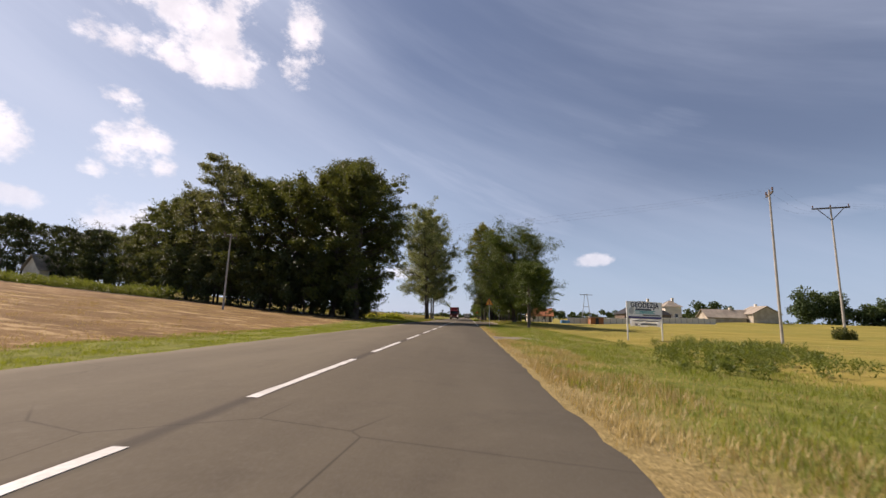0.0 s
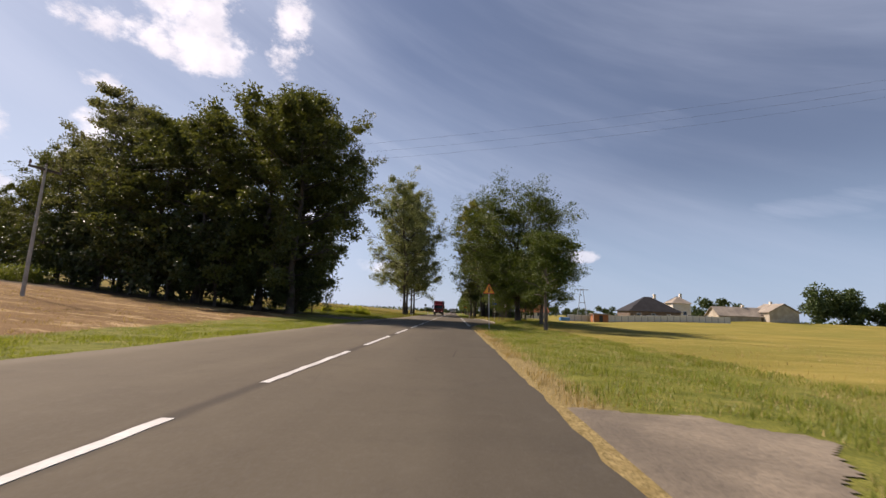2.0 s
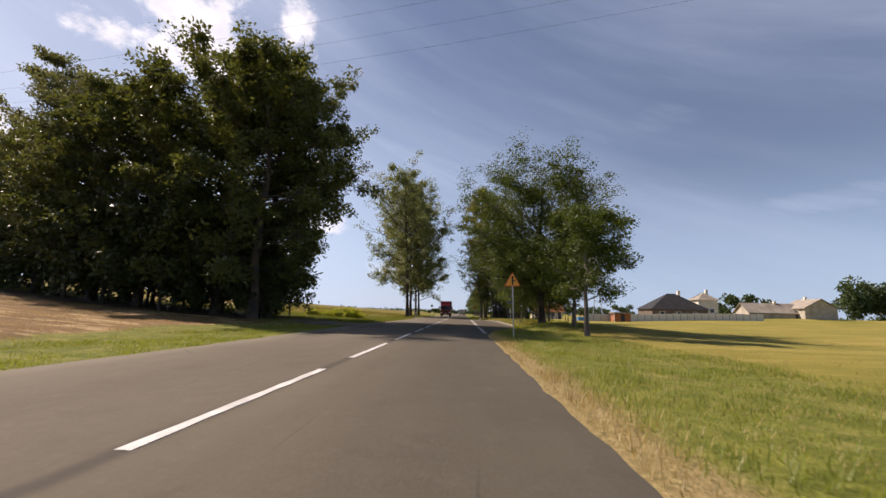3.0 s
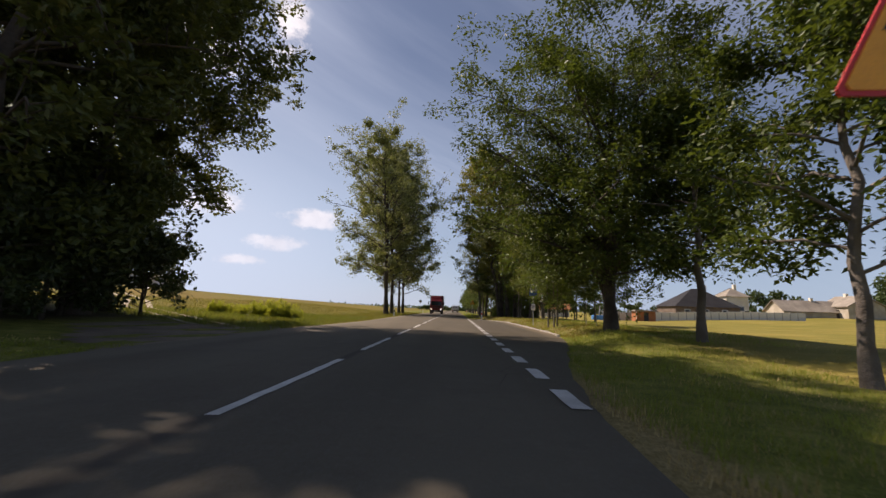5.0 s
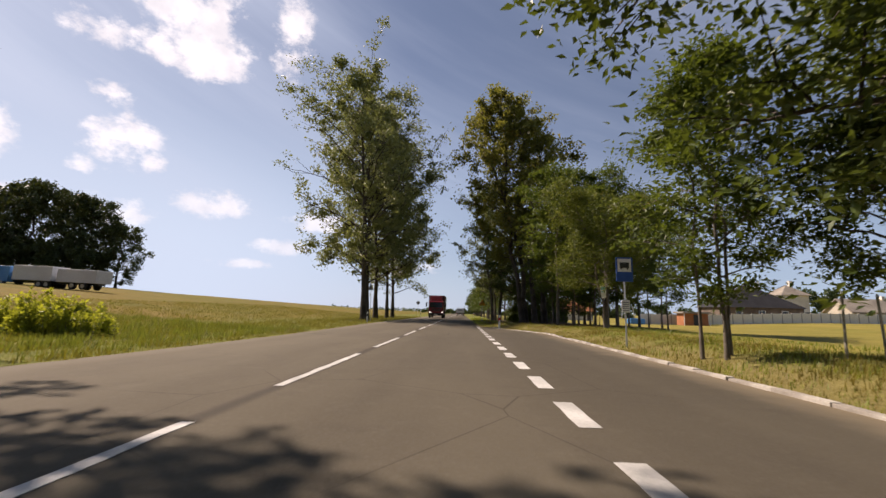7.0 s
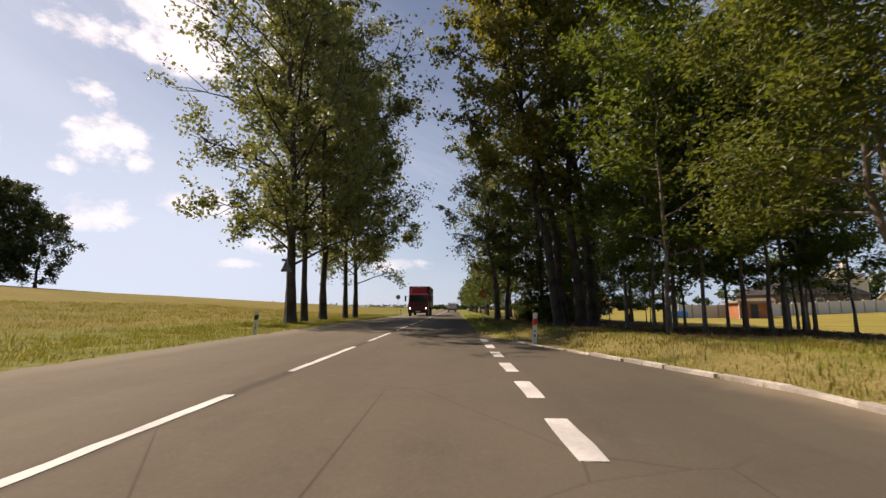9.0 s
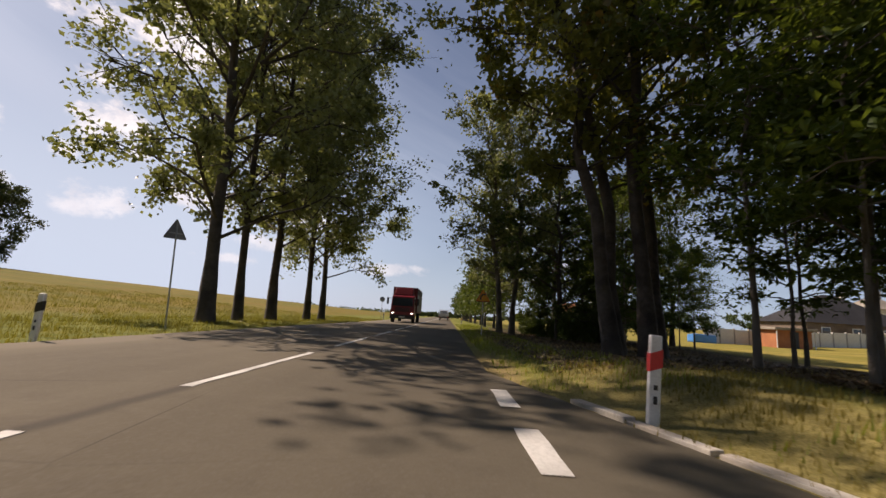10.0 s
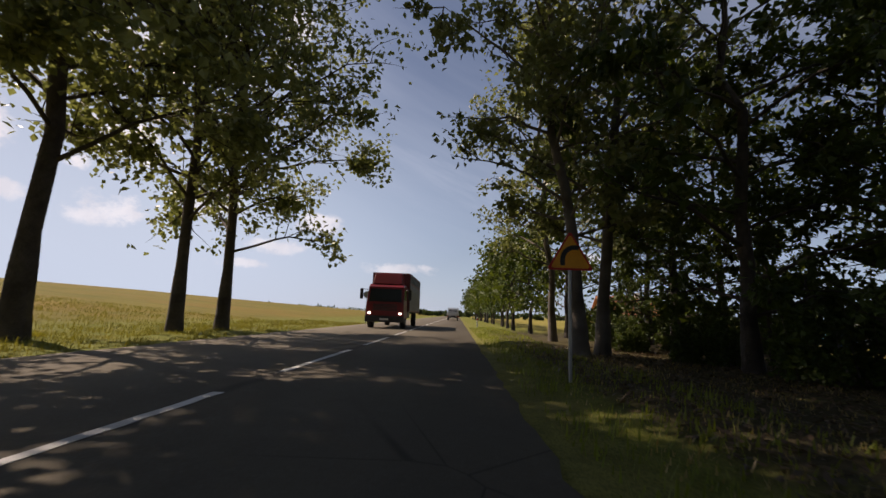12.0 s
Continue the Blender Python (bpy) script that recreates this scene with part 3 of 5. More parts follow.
def make_tree(name, label, at, seed, tall, trunk, base, reach, leaves, leaf, mat_leaf, mat_bark, profile=round_crown, limbs=18, lean=(0.0, 0.0),
              clump=1.0, rise=0.5, forks=1, category="tree", group="", droop=0.2, bushy=1.0, sides=8, twigs=True, flat=0.75, level=0.9, stems_beside=(), waver=0.012, uneven=0.6, gap=1.6):
    """A tapered trunk with limbs and twigs, and a crown of single leaves in uneven clumps."""
    rng = np.random.default_rng(seed)
    tubes, twig_tubes, centres, spreads = Tubes(), Tubes(), [], []
    stems = []
    for s in range(forks):
        ang = rng.uniform(0, 6.28) + s * 2 * np.pi / max(forks, 1)
        spread = 0.0 if forks == 1 else rng.uniform(0.1, 0.2) * tall
        top = np.array([lean[0] + spread * np.cos(ang), lean[1] + spread * np.sin(ang), tall * (0.94 if s == 0 else rng.uniform(0.78, 0.92))])
        hs = np.linspace(0.0, 1.0, 11)
        foot = np.array([0.35 * trunk * np.cos(ang), 0.35 * trunk * np.sin(ang), 0.0]) if forks > 1 else np.zeros(3)
        wob = rng.normal(0.0, waver * tall, (11, 3)) * np.clip(hs * 2.0, 0, 1)[:, None]
        wob[:, 2] = 0
        pts = foot + top * (hs ** 1.0)[:, None] + wob
        if forks > 1:
            pts[:, :2] -= np.outer(np.sin(hs * np.pi) * spread * 0.25, (np.cos(ang), np.sin(ang)))
        pts[0, 2] = -0.3
        r = trunk * (0.8 if forks > 1 else 1.0) * (1.0 - hs) ** 0.8 + 0.012
        r[0] *= 1.6
        dense = np.interp(np.linspace(0, 1, 31), hs, r)
        path = np.stack([np.interp(np.linspace(0, 1, 31), hs, pts[:, k]) for k in range(3)], 1)
        dense[1] *= 0.92
        tubes.add(path, dense, sides)
        stems.append((path, dense))
    for x, y, z, r, low in stems_beside:
        s = np.linspace(0.0, 1.0, 9)
        path = np.stack([x * (0.25 * s + 0.75 * s ** 2), y * s, z * s + low * (1 - s)], 1) + rng.normal(0.0, 0.06, (9, 3)) * s[:, None]
        tubes.add(path, r * (1.0 - 0.75 * s), sides)
        for f in (5, 6, 7, 8):
            centres += [path[f] + rng.normal(0, 1.0, 3) for _ in range(7)]
            spreads += [clump * 0.95] * 7
    for i in range(limbs):
        path, dense = stems[i % forks]
        u = (i + rng.uniform(0.1, 0.9)) / limbs
        h0 = base * 0.92 + u * (tall * 0.9 - base * 0.92)
        k = int(np.clip(np.searchsorted(path[:, 2], h0), 1, 29))
        start = path[k]
        ang = i * 2.399 + rng.uniform(-0.5, 0.5)
        long = reach * float(profile(np.array(u))) * rng.uniform(0.7, 1.12)
        up = rise * rng.uniform(0.6, 1.3) * (0.6 + 0.6 * u)
        out = np.array([np.cos(ang), np.sin(ang), 0.0])
        s = np.linspace(0.0, 1.0, 6)
        curve = start + np.outer(s * long, out) + np.outer((s * up * long * (1.15 - 0.45 * s)), (0, 0, 1.0))
        curve[1:] += rng.normal(0.0, 0.05 * long, (5, 3)) * s[1:, None]
        r0 = min(dense[k] * 0.4, 0.011 * long + 0.012)
        twig_tubes.add(curve, r0 * (1.0 - s) ** 0.7 + 0.008, 5)
        for j in range(int(5 * bushy) + 2):
            f = rng.uniform(0.3, 1.0)
            p = np.array([np.interp(f, s, curve[:, q]) for q in range(3)])
            way = unit(out * 0.6 + rng.normal(0.0, 0.65, 3) + np.array([0, 0, 0.3]))
            reach_j = long * rng.uniform(0.18, 0.4) + 0.2
            tip = p + way * reach_j
            mid = (p + tip) / 2 + rng.normal(0, 0.06 * reach_j, 3)
            if twigs:
                twig_tubes.add([p, mid, tip], [r0 * 0.34 + 0.006, r0 * 0.22 + 0.005, 0.004], 3)
            centres += [tip, mid]
            spreads += [clump * rng.uniform(0.55, 1.25), clump * rng.uniform(0.4, 0.9)]
    for path, _ in stems:
        for f in (0.74, 0.78, 0.82, 0.86, 0.89, 0.92, 0.94, 0.96, 0.98, 1.0):
            for _ in range(3):
                centres.append(path[int(30 * f)] + rng.normal(0, 0.12 * reach * (1.3 - f) / 0.3 * 0.6, 3))
                spreads.append(clump * 0.9)
    root = thing(name, pose(at[0], at[1], ground_z(at[0], at[1])), label, category, group)
    trunk_ob = new("trunk", tubes.mesh("trunk", mat_bark))
    trunk_ob.parent = root
    limb_work = new("limb_work", twig_tubes.mesh("limb_work", mat_bark))
    limb_work.parent = root
    limb_work["kind"] = "stuff"
    c = np.array(centres)
    patchy = np.array([noise.noise((p[0] / gap, p[1] / gap, p[2] / gap + seed)) for p in c])
    shares = np.exp(uneven * (3.0 * patchy + rng.normal(0.0, 0.6, len(c))))
    v, q = leaf_quads(rng, c, np.array(spreads), leaves, leaf[0], leaf[1], droop, flat, level, shares / shares.sum())
    v[:, 2] = np.maximum(v[:, 2], 0.15)
    crown = new("crown", fast_mesh("crown", v, q, mat_leaf))
    crown.parent = root
    return root


def turned(ob, x, y, turn, scale=1.0):
    c = copy_thing(ob, pose(x, y, ground_z(x, y), 0, 0, turn))
    c.scale = (scale, scale, scale)
    return c


# the wood left of the road: a front that runs back up the hill
def wood():
    g = "trees of the dark wood"
    lab = "tall dark-green deciduous tree at the edge of the wood"
    a = make_tree("wood_tree", lab, (-14.16, 55.75), 11, 24.9, 0.35, 5.6, 6.6, 52000, (0.26, 0.14), M_LEAF_WOOD, M_BARK, limbs=36, clump=0.85, rise=0.3, group=g, bushy=1.3, flat=0.65, level=1.2, uneven=0.4)
    b = make_tree("wood_tree", lab, (-16.02, 51.5), 12, 21.3, 0.3, 1.6, 6.4, 26000, (0.32, 0.17), M_LEAF_WOOD, M_BARK, limbs=34, clump=0.85, rise=0.4, group=g, flat=0.65, level=1.2)
    c = make_tree("wood_tree", "tall dark-green tree with thin greyish crown at the wood's edge", (-38.78, 59.5), 13, 25.2, 0.28, 3.5, 5.7, 18000, (0.3, 0.16), M_LEAF_GREY, M_BARK, limbs=34, clump=0.75, rise=0.6, group=g, flat=0.55, uneven=0.3)
    k = 0
    for x, y, s in ((-12.31, 49.75, 1.0), (-21.92, 51.25, 0.9), (-27.4, 53.25, 0.9), (-32.88, 55.75, 0.86), (-44.68, 63.0, 0.92), (-15.8, 58.9, 1.02), (-50.58, 66.5, 0.86), (-56.48, 70.0, 0.8),
                    (-20.65, 56.5, 0.92), (-29.5, 59.0, 1.0), (-37.94, 64.0, 1.0), (-62.38, 73.0, 0.66)):
        turned((b, b, b, c, b, a, b)[k % 7], x, y, 67.0 * k + 20.0, s)
        k += 1
    u = make_tree("undergrowth_bush", "dark-green undergrowth bush at the wood's edge", (-19.39, 50.25), 14, 7.0, 0.1, 0.4, 4.2, 4200, (0.42, 0.24), M_LEAF_DARK, M_BARK, limbs=18, clump=0.8, rise=0.7, twigs=False, category="bush", group="undergrowth of the wood", forks=3)
    for i, (x, y, s) in enumerate(((-15.17, 50.25, 0.6), (-24.45, 51.0, 1.0), (-29.93, 53.5, 1.1), (-35.83, 56.5, 1.0), (-41.73, 60.0, 1.0), (-47.63, 64.0, 1.0), (-53.53, 67.5, 0.95), (-59.43, 70.5, 0.9), (-65.75, 73.5, 0.85),
                                   (-16.86, 54.0, 1.0), (-23.6, 55.0, 1.2), (-30.35, 57.0, 1.2), (-37.94, 61.0, 1.2), (-46.36, 67.0, 1.1), (-72.5, 76.0, 0.8), (-79.24, 78.5, 0.8), (-13.07, 58.0, 0.6), (-12.64, 52.75, 0.62), (-13.91, 54.75, 0.75), (-12.14, 50.75, 0.5), (-15.5, 57.4, 0.85), (-19.5, 58.5, 1.0), (-24.2, 60.0, 1.1), (-30.4, 62.0, 1.1), (-18.0, 52.6, 0.75), (-22.0, 52.4, 0.8), (-27.0, 54.6, 0.9))):
        turned(u, x, y, 80.0 * i, s)


def far_left_trees():
    g = "trees behind the hill"
    t = make_tree("hill_tree", "dark green tree on top of the grassy hill", (-90.2, 153.0), 21, 22.6, 0.35, 0.7, 7.8, 11000, (0.62, 0.36), M_LEAF_DARK, M_BARK, twigs=False, limbs=34, clump=1.15, rise=0.45, group=g)
    for i, (x, y, s) in enumerate(((-96.94, 155.0, 1.05), (-104.53, 152.0, 1.1), (-112.96, 156.0, 1.15), (-123.08, 153.0, 1.1), (-133.19, 156.0, 1.0), (-84.3, 156.0, 0.75),
                                   (-72.5, 76.0, 0.52), (-78.4, 79.0, 0.56), (-84.3, 81.0, 0.5), (-91.04, 86.0, 0.6), (-98.63, 84.0, 0.62), (-106.22, 86.0, 0.66), (-114.65, 88.0, 0.66), (-81.77, 86.0, 0.55))):
        turned(t, x, y, 73.0 * i, s)
    b = make_tree("hill_bush", "dense dark bush under the trees on the hill", (-88.5, 151.5), 22, 8.0, 0.12, 0.3, 5.2, 5200, (0.5, 0.3), M_LEAF_DARK, M_BARK, twigs=False, limbs=22, clump=1.0, rise=0.6, category="bush", group="bushes behind the hill", forks=3)
    for i, (x, y, k) in enumerate(((-94.5, 150.5, 1.1), (-101.0, 151.5, 1.0), (-108.0, 150.5, 1.2), (-115.5, 151.0, 1.1), (-123.0, 150.5, 1.2))):
        turned(b, x, y, 80.0 * i, k)


def left_poplars():
    g = "poplars left of the road"
    lab = "tall poplar with dark bare lower trunk and grey-green crown"
    for x, y, seed, tall, trunk, base, reach, n, lean in ((-7.67, 97.4, 31, 29.0, 0.28, 3.6, 8.8, 27000, -1.5), (-8.18, 101.25, 32, 27.5, 0.2, 4.6, 6.0, 14000, -1.0),
                                                          (-8.01, 105.0, 33, 28.5, 0.25, 4.6, 6.9, 27000, -0.7), (-7.59, 110.3, 34, 26.5, 0.2, 3.6, 6.2, 21000, -0.8), (-7.25, 112.8, 35, 26.5, 0.21, 3.2, 6.8, 24000, -0.7)):
        make_tree("poplar", lab, (x, y), seed, tall, trunk, base, reach, n, (0.25, 0.2), M_LEAF_POPLAR, M_BARK, column_crown, limbs=50, clump=0.84, rise=0.95, group=g, lean=(lean, 0.4), bushy=1.6, waver=0.006, uneven=0.9, gap=2.0)


def dead_trees():
    d = make_tree("dead_tree", "bare dead tree above the hillside thicket", (-75.87, 78.0), 15, 14.8, 0.14, 4.3, 2.6, 150, (0.26, 0.14), M_LEAF_WOOD, M_BARK_PALE, limbs=18, rise=1.1, group="dead trees")
    turned(d, -72.92, 79.0, 70.0, 0.95)
    turned(d, -85.14, 82.5, 140.0, 1.05)


wood()
dead_trees()
far_left_trees()
left_poplars()


def right_trees():
    g = "locust trees right of the road"
    small = make_tree("locust_tree", "small locust tree with feathery green leaves", (9.53, 45.9), 41, 8.0, 0.13, 2.0, 2.6, 17000, (0.18, 0.09), M_LEAF_LOCUST, M_BARK_PALE, limbs=20, clump=0.7, rise=0.6, group=g, flat=0.65, level=1.6, uneven=0.35)
    turned(small, 10.62, 53.0, 100.0, 1.12)
    turned(small, 10.71, 62.75, 200.0, 0.66)
    make_tree("locust_tree", "large spreading locust tree with a short dark forked trunk", (9.02, 57.15), 42, 13.0, 0.3, 2.2, 5.7, 95000, (0.17, 0.085), M_LEAF_LOCUST, M_BARK, broad_crown, limbs=56, clump=0.85, rise=0.5, forks=2, group=g, bushy=1.5, lean=(-0.6, -0.4), flat=0.65, level=1.8, uneven=0.35, stems_beside=((-2.6, -0.3, 6.0, 0.14, 0.3), (1.4, -1.2, 5.4, 0.14, 1.7), (-3.5, -1.6, 9.2, 0.12, 2.2), (-3.3, 1.2, 10.0, 0.11, 2.7), (2.8, -1.4, 9.8, 0.12, 3.0), (-2.4, -2.8, 10.6, 0.12, 2.5), (-3.4, 0.8, 4.8, 0.09, 2.0), (1.2, 2.2, 5.0, 0.09, 2.0), (-2.6, -0.6, 3.6, 0.07, 1.4), (3.2, 0.6, 4.6, 0.09, 2.0), (4.0, -1.0, 5.6, 0.09, 2.4), (-4.0, 0.5, 7.6, 0.1, 2.6), (-4.4, -1.0, 6.6, 0.1, 2.4), (-1.4, 0.6, 3.4, 0.07, 1.4)))
    make_tree("locust_tree", "leaning locust tree with browning feathery crown", (10.4, 78.6), 44, 8.3, 0.09, 2.2, 2.9, 30000, (0.15, 0.07), M_LEAF_TURN, M_BARK_PALE, limbs=32, clump=0.74, rise=0.5, lean=(-0.3, 0.0), forks=3, group=g, bushy=1.3, flat=0.65, level=1.5, uneven=0.35)
    young = make_tree("young_locust", "young locust tree with a thin straight trunk", (8.85, 83.8), 45, 12.2, 0.055, 2.3, 2.6, 6200, (0.22, 0.1), M_LEAF_FEATHER, M_BARK_PALE, limbs=20, clump=0.7, rise=0.5, group="young locust trees", flat=0.4, level=1.7)
    rng = random.Random(4)
    spots = [(10.12, 84.2), (11.72, 84.75), (12.73, 85.1), (13.4, 85.35), (14.5, 86.0), (15.68, 87.0), (9.44, 86.0), (10.79, 87.25), (12.31, 88.0), (13.83, 89.0), (15.17, 90.0), (9.61, 88.75), (12.22, 91.0), (16.6, 89.4), (17.9, 90.6), (18.4, 88.4), (19.8, 92.4), (14.2, 93.0)]
    for i, (x, y) in enumerate(spots):
        turned(young, x, y, rng.uniform(0, 360), rng.uniform(0.8, 1.12))
    for x, y, k in ((11.2, 99.6, 0.72), (13.4, 101.2, 0.5), (12.6, 104.2, 0.85), (15.6, 103.0, 0.52), (17.8, 105.4, 0.55), (19.6, 108.6, 0.6)):
        turned(young, x, y, rng.uniform(0, 360), k)
    for x, y in ((8.09, 64.0), (8.35, 64.3), (7.84, 64.5)):
        turned(young, x, y, rng.uniform(0, 360), rng.uniform(0.6, 0.75))
    g = "poplars right of the road"
    for x, y, seed, tall, trunk, reach, lean in ((7.75, 92.0, 51, 23.0, 0.21, 4.1, -3.6), (8.1, 92.6, 56, 24.0, 0.2, 4.3, -2.6), (8.7, 91.8, 57, 22.5, 0.22, 4.2, -1.2), (9.95, 93.8, 58, 21.5, 0.23, 4.3, -1.0)):
        make_tree("poplar", "dark poplar with browning leaves and thick trunk", (x, y), seed, tall, trunk, 5.6, reach, 9000, (0.24, 0.19), M_LEAF_RUST, M_BARK, column_crown, limbs=34, clump=0.6, rise=0.85, group=g, lean=(lean, 0.6), bushy=1.2)
    pale = make_tree("poplar", "slender poplar with pale trunk and yellow-green crown", (6.15, 106.85), 52, 17.4, 0.17, 3.0, 4.4, 9500, (0.2, 0.16), M_LEAF_POPLAR, M_BARK_PALE, column_crown, limbs=34, clump=0.52, rise=0.75, group=g, lean=(-1.2, 0.4))
    turned(pale, 7.08, 108.0, 130.0, 1.02)
    turned(pale, 7.08, 114.5, 60.0, 0.9)
    g = "broad trees of the roadside grove"
    broad = make_tree("grove_tree", "dark bushy deciduous tree in the roadside grove", (9.44, 105.0), 53, 13.1, 0.17, 1.0, 4.1, 5000, (0.28, 0.18), M_LEAF_LOCUST, M_BARK, limbs=26, clump=0.52, rise=0.5, group=g, bushy=1.2, uneven=1.1, gap=1.4)
    for i, (x, y, s) in enumerate(((9.6, 108.6, 0.34), (11.6, 107.4, 0.4), (10.4, 113.0, 0.4), (11.3, 103.0, 0.66), (13.49, 105.5, 0.85), (10.54, 110.5, 0.95), (11.8, 115.5, 0.85), (8.85, 119.0, 0.8), (17.28, 107.0, 0.8), (13.07, 112.0, 0.8), (10.62, 96.25, 0.42))):
        turned(broad, x, y, 77.0 * i, s)
    row = make_tree("avenue_tree", "small green tree in the row beside the road", (7.59, 123.5), 54, 7.4, 0.12, 1.6, 2.8, 2200, (0.35, 0.22), M_LEAF_LOCUST, M_BARK, limbs=14, clump=0.78, rise=0.5, twigs=False, group="avenue trees")
    for i in range(18):
        turned(row, 7.4 + rng.uniform(-0.4, 0.4), 128.0 + 5.3 * i, 61.0 * i, rng.uniform(0.85, 1.15))


right_trees()


# ---- paint and plastics of the small things ----
M_WHITE = surface("white_paint", (0.62, 0.62, 0.6), (0.8, 0.8, 0.78), 2.0, 0.5, relief=0.1, depth=0.002)
M_PLATE = surface("board_face", (0.78, 0.8, 0.84), (0.88, 0.9, 0.92), 1.4, 0.45, relief=0.05, depth=0.001)
M_INK = surface("dark_blue_lettering", (0.02, 0.022, 0.07), (0.035, 0.04, 0.1), 3.0, 0.5)
M_VIOLET = surface("violet_band", (0.05, 0.045, 0.2), (0.08, 0.07, 0.27), 3.0, 0.5)
M_TEAL = surface("teal_stripe", (0.12, 0.4, 0.46), (0.2, 0.5, 0.55), 3.0, 0.5)
M_YELLOW = surface("sign_yellow", (0.8, 0.33, 0.01), (0.9, 0.4, 0.02), 3.0, 0.4)
M_RED = surface("sign_red", (0.5, 0.015, 0.015), (0.62, 0.03, 0.025), 3.0, 0.4)
M_BLACK = surface("sign_black", (0.012, 0.012, 0.012), (0.025, 0.025, 0.025), 3.0, 0.5)
M_BLUE = surface("sign_blue", (0.015, 0.07, 0.3), (0.03, 0.1, 0.38), 3.0, 0.4)
M_GREY_BACK = surface("sign_back", (0.2, 0.2, 0.21), (0.3, 0.3, 0.31), 3.0, 0.6, 0.4)
M_WOOD_POLE = surface("tarred_pole", (0.06, 0.05, 0.045), (0.13, 0.11, 0.095), 2.0, 0.9, relief=0.6, depth=0.01)
M_WIRE = surface("wire", (0.03, 0.03, 0.032), (0.055, 0.055, 0.055), 5.0, 0.8)
M_PORCELAIN = surface("insulator", (0.1, 0.05, 0.03), (0.16, 0.08, 0.05), 5.0, 0.25)
M_DIRT = surface("dirt", (0.085, 0.062, 0.04), (0.19, 0.145, 0.1), 0.5, 0.95, fine=14.0, relief=0.8, depth=0.03)
M_CAB = surface("truck_red", (0.14, 0.006, 0.009), (0.2, 0.01, 0.012), 1.0, 0.32, relief=0.02)
M_BOX = surface("truck_box_red", (0.11, 0.018, 0.018), (0.17, 0.03, 0.03), 1.0, 0.5, relief=0.05)
M_BOX_SIDE = surface("truck_box_side", (0.12, 0.12, 0.12), (0.2, 0.2, 0.19), 1.2, 0.5)
M_RUBBER = surface("rubber", (0.012, 0.012, 0.012), (0.028, 0.027, 0.026), 6.0, 0.85, relief=0.5)
M_SILVER = surface("silver_paint", (0.36, 0.38, 0.4), (0.46, 0.48, 0.5), 1.0, 0.35, 0.55, relief=0.03)
M_ALU = surface("aluminium", (0.5, 0.5, 0.5), (0.64, 0.64, 0.63), 1.0, 0.4, 0.7, relief=0.05)
M_PLASTER = surface("cream_plaster", (0.62, 0.56, 0.45), (0.76, 0.71, 0.6), 0.4, 0.9)
M_WALL = surface("grey_wall_panels", (0.6, 0.57, 0.5), (0.74, 0.71, 0.64), 0.3, 0.9)
M_SLATE = surface("dark_roof", (0.01, 0.01, 0.012), (0.022, 0.022, 0.025), 0.6, 0.88, fine=4.0)
M_ETERNIT = surface("grey_roof", (0.22, 0.19, 0.15), (0.34, 0.3, 0.24), 0.4, 0.9, fine=3.0)
M_BRICK = surface("orange_brick", (0.32, 0.12, 0.05), (0.42, 0.17, 0.07), 0.8, 0.9, fine=5.0)
M_TARP = surface("blue_sheet", (0.05, 0.2, 0.5), (0.09, 0.28, 0.6), 0.6, 0.5)
M_TRAILER = surface("trailer_white", (0.52, 0.54, 0.57), (0.66, 0.68, 0.7), 0.3, 0.5)
M_KERB = surface("kerb_concrete", (0.24, 0.215, 0.18), (0.5, 0.47, 0.41), 1.1, 0.9, relief=0.5, depth=0.01)


def glass(name, tint=(0.02, 0.025, 0.03)):
    m, n, s = material(name)
    s.inputs["Base Color"].default_value = (*tint, 1.0)
    s.inputs["Roughness"].default_value = 0.06
    s.inputs["Specular IOR Level"].default_value = 0.7
    return m


def lamp_material(name, colour, strength):
    m, n, s = material(name)
    s.inputs["Base Color"].default_value = (*colour, 1.0)
    s.inputs["Emission Color"].default_value = (*colour, 1.0)
    s.inputs["Emission Strength"].default_value = strength
    return m


M_GLASS = glass("dark_window_glass")
M_HEADLIGHT = lamp_material("lit_headlight", (1.0, 0.95, 0.8), 3.5)
M_TAIL = surface("tail_lamp_red", (0.4, 0.01, 0.01), (0.5, 0.02, 0.015), 5.0, 0.3)


# ---- shapes ----
def block(x0, x1, y0, y1, z0, z1, bevel=0.0, bm=None):
    """A block with eased edges; taper it afterwards where it needs it."""
    bm = bm or bmesh.new()
    made = bmesh.ops.create_cube(bm, size=1.0, matrix=Matrix.Translation(((x0 + x1) / 2, (y0 + y1) / 2, (z0 + z1) / 2)) @ Matrix.Diagonal((x1 - x0, y1 - y0, z1 - z0, 1.0)))
    if bevel:
        edges = {e for v in made["verts"] for e in v.link_edges}
        bmesh.ops.bevel(bm, geom=list(edges), offset=bevel, segments=2, affect="EDGES", profile=0.6)
    return bm


def rod(p, q, r0, r1=None, sides=10, bm=None):
    bm = bm or bmesh.new()
    p, q = Vector(p), Vector(q)
    m = Matrix.Translation((p + q) / 2) @ (q - p).to_track_quat("Z", "Y").to_matrix().to_4x4()
    bmesh.ops.create_cone(bm, cap_ends=True, segments=sides, radius1=r0, radius2=r0 if r1 is None else r1, depth=(q - p).length, matrix=m)
    return bm


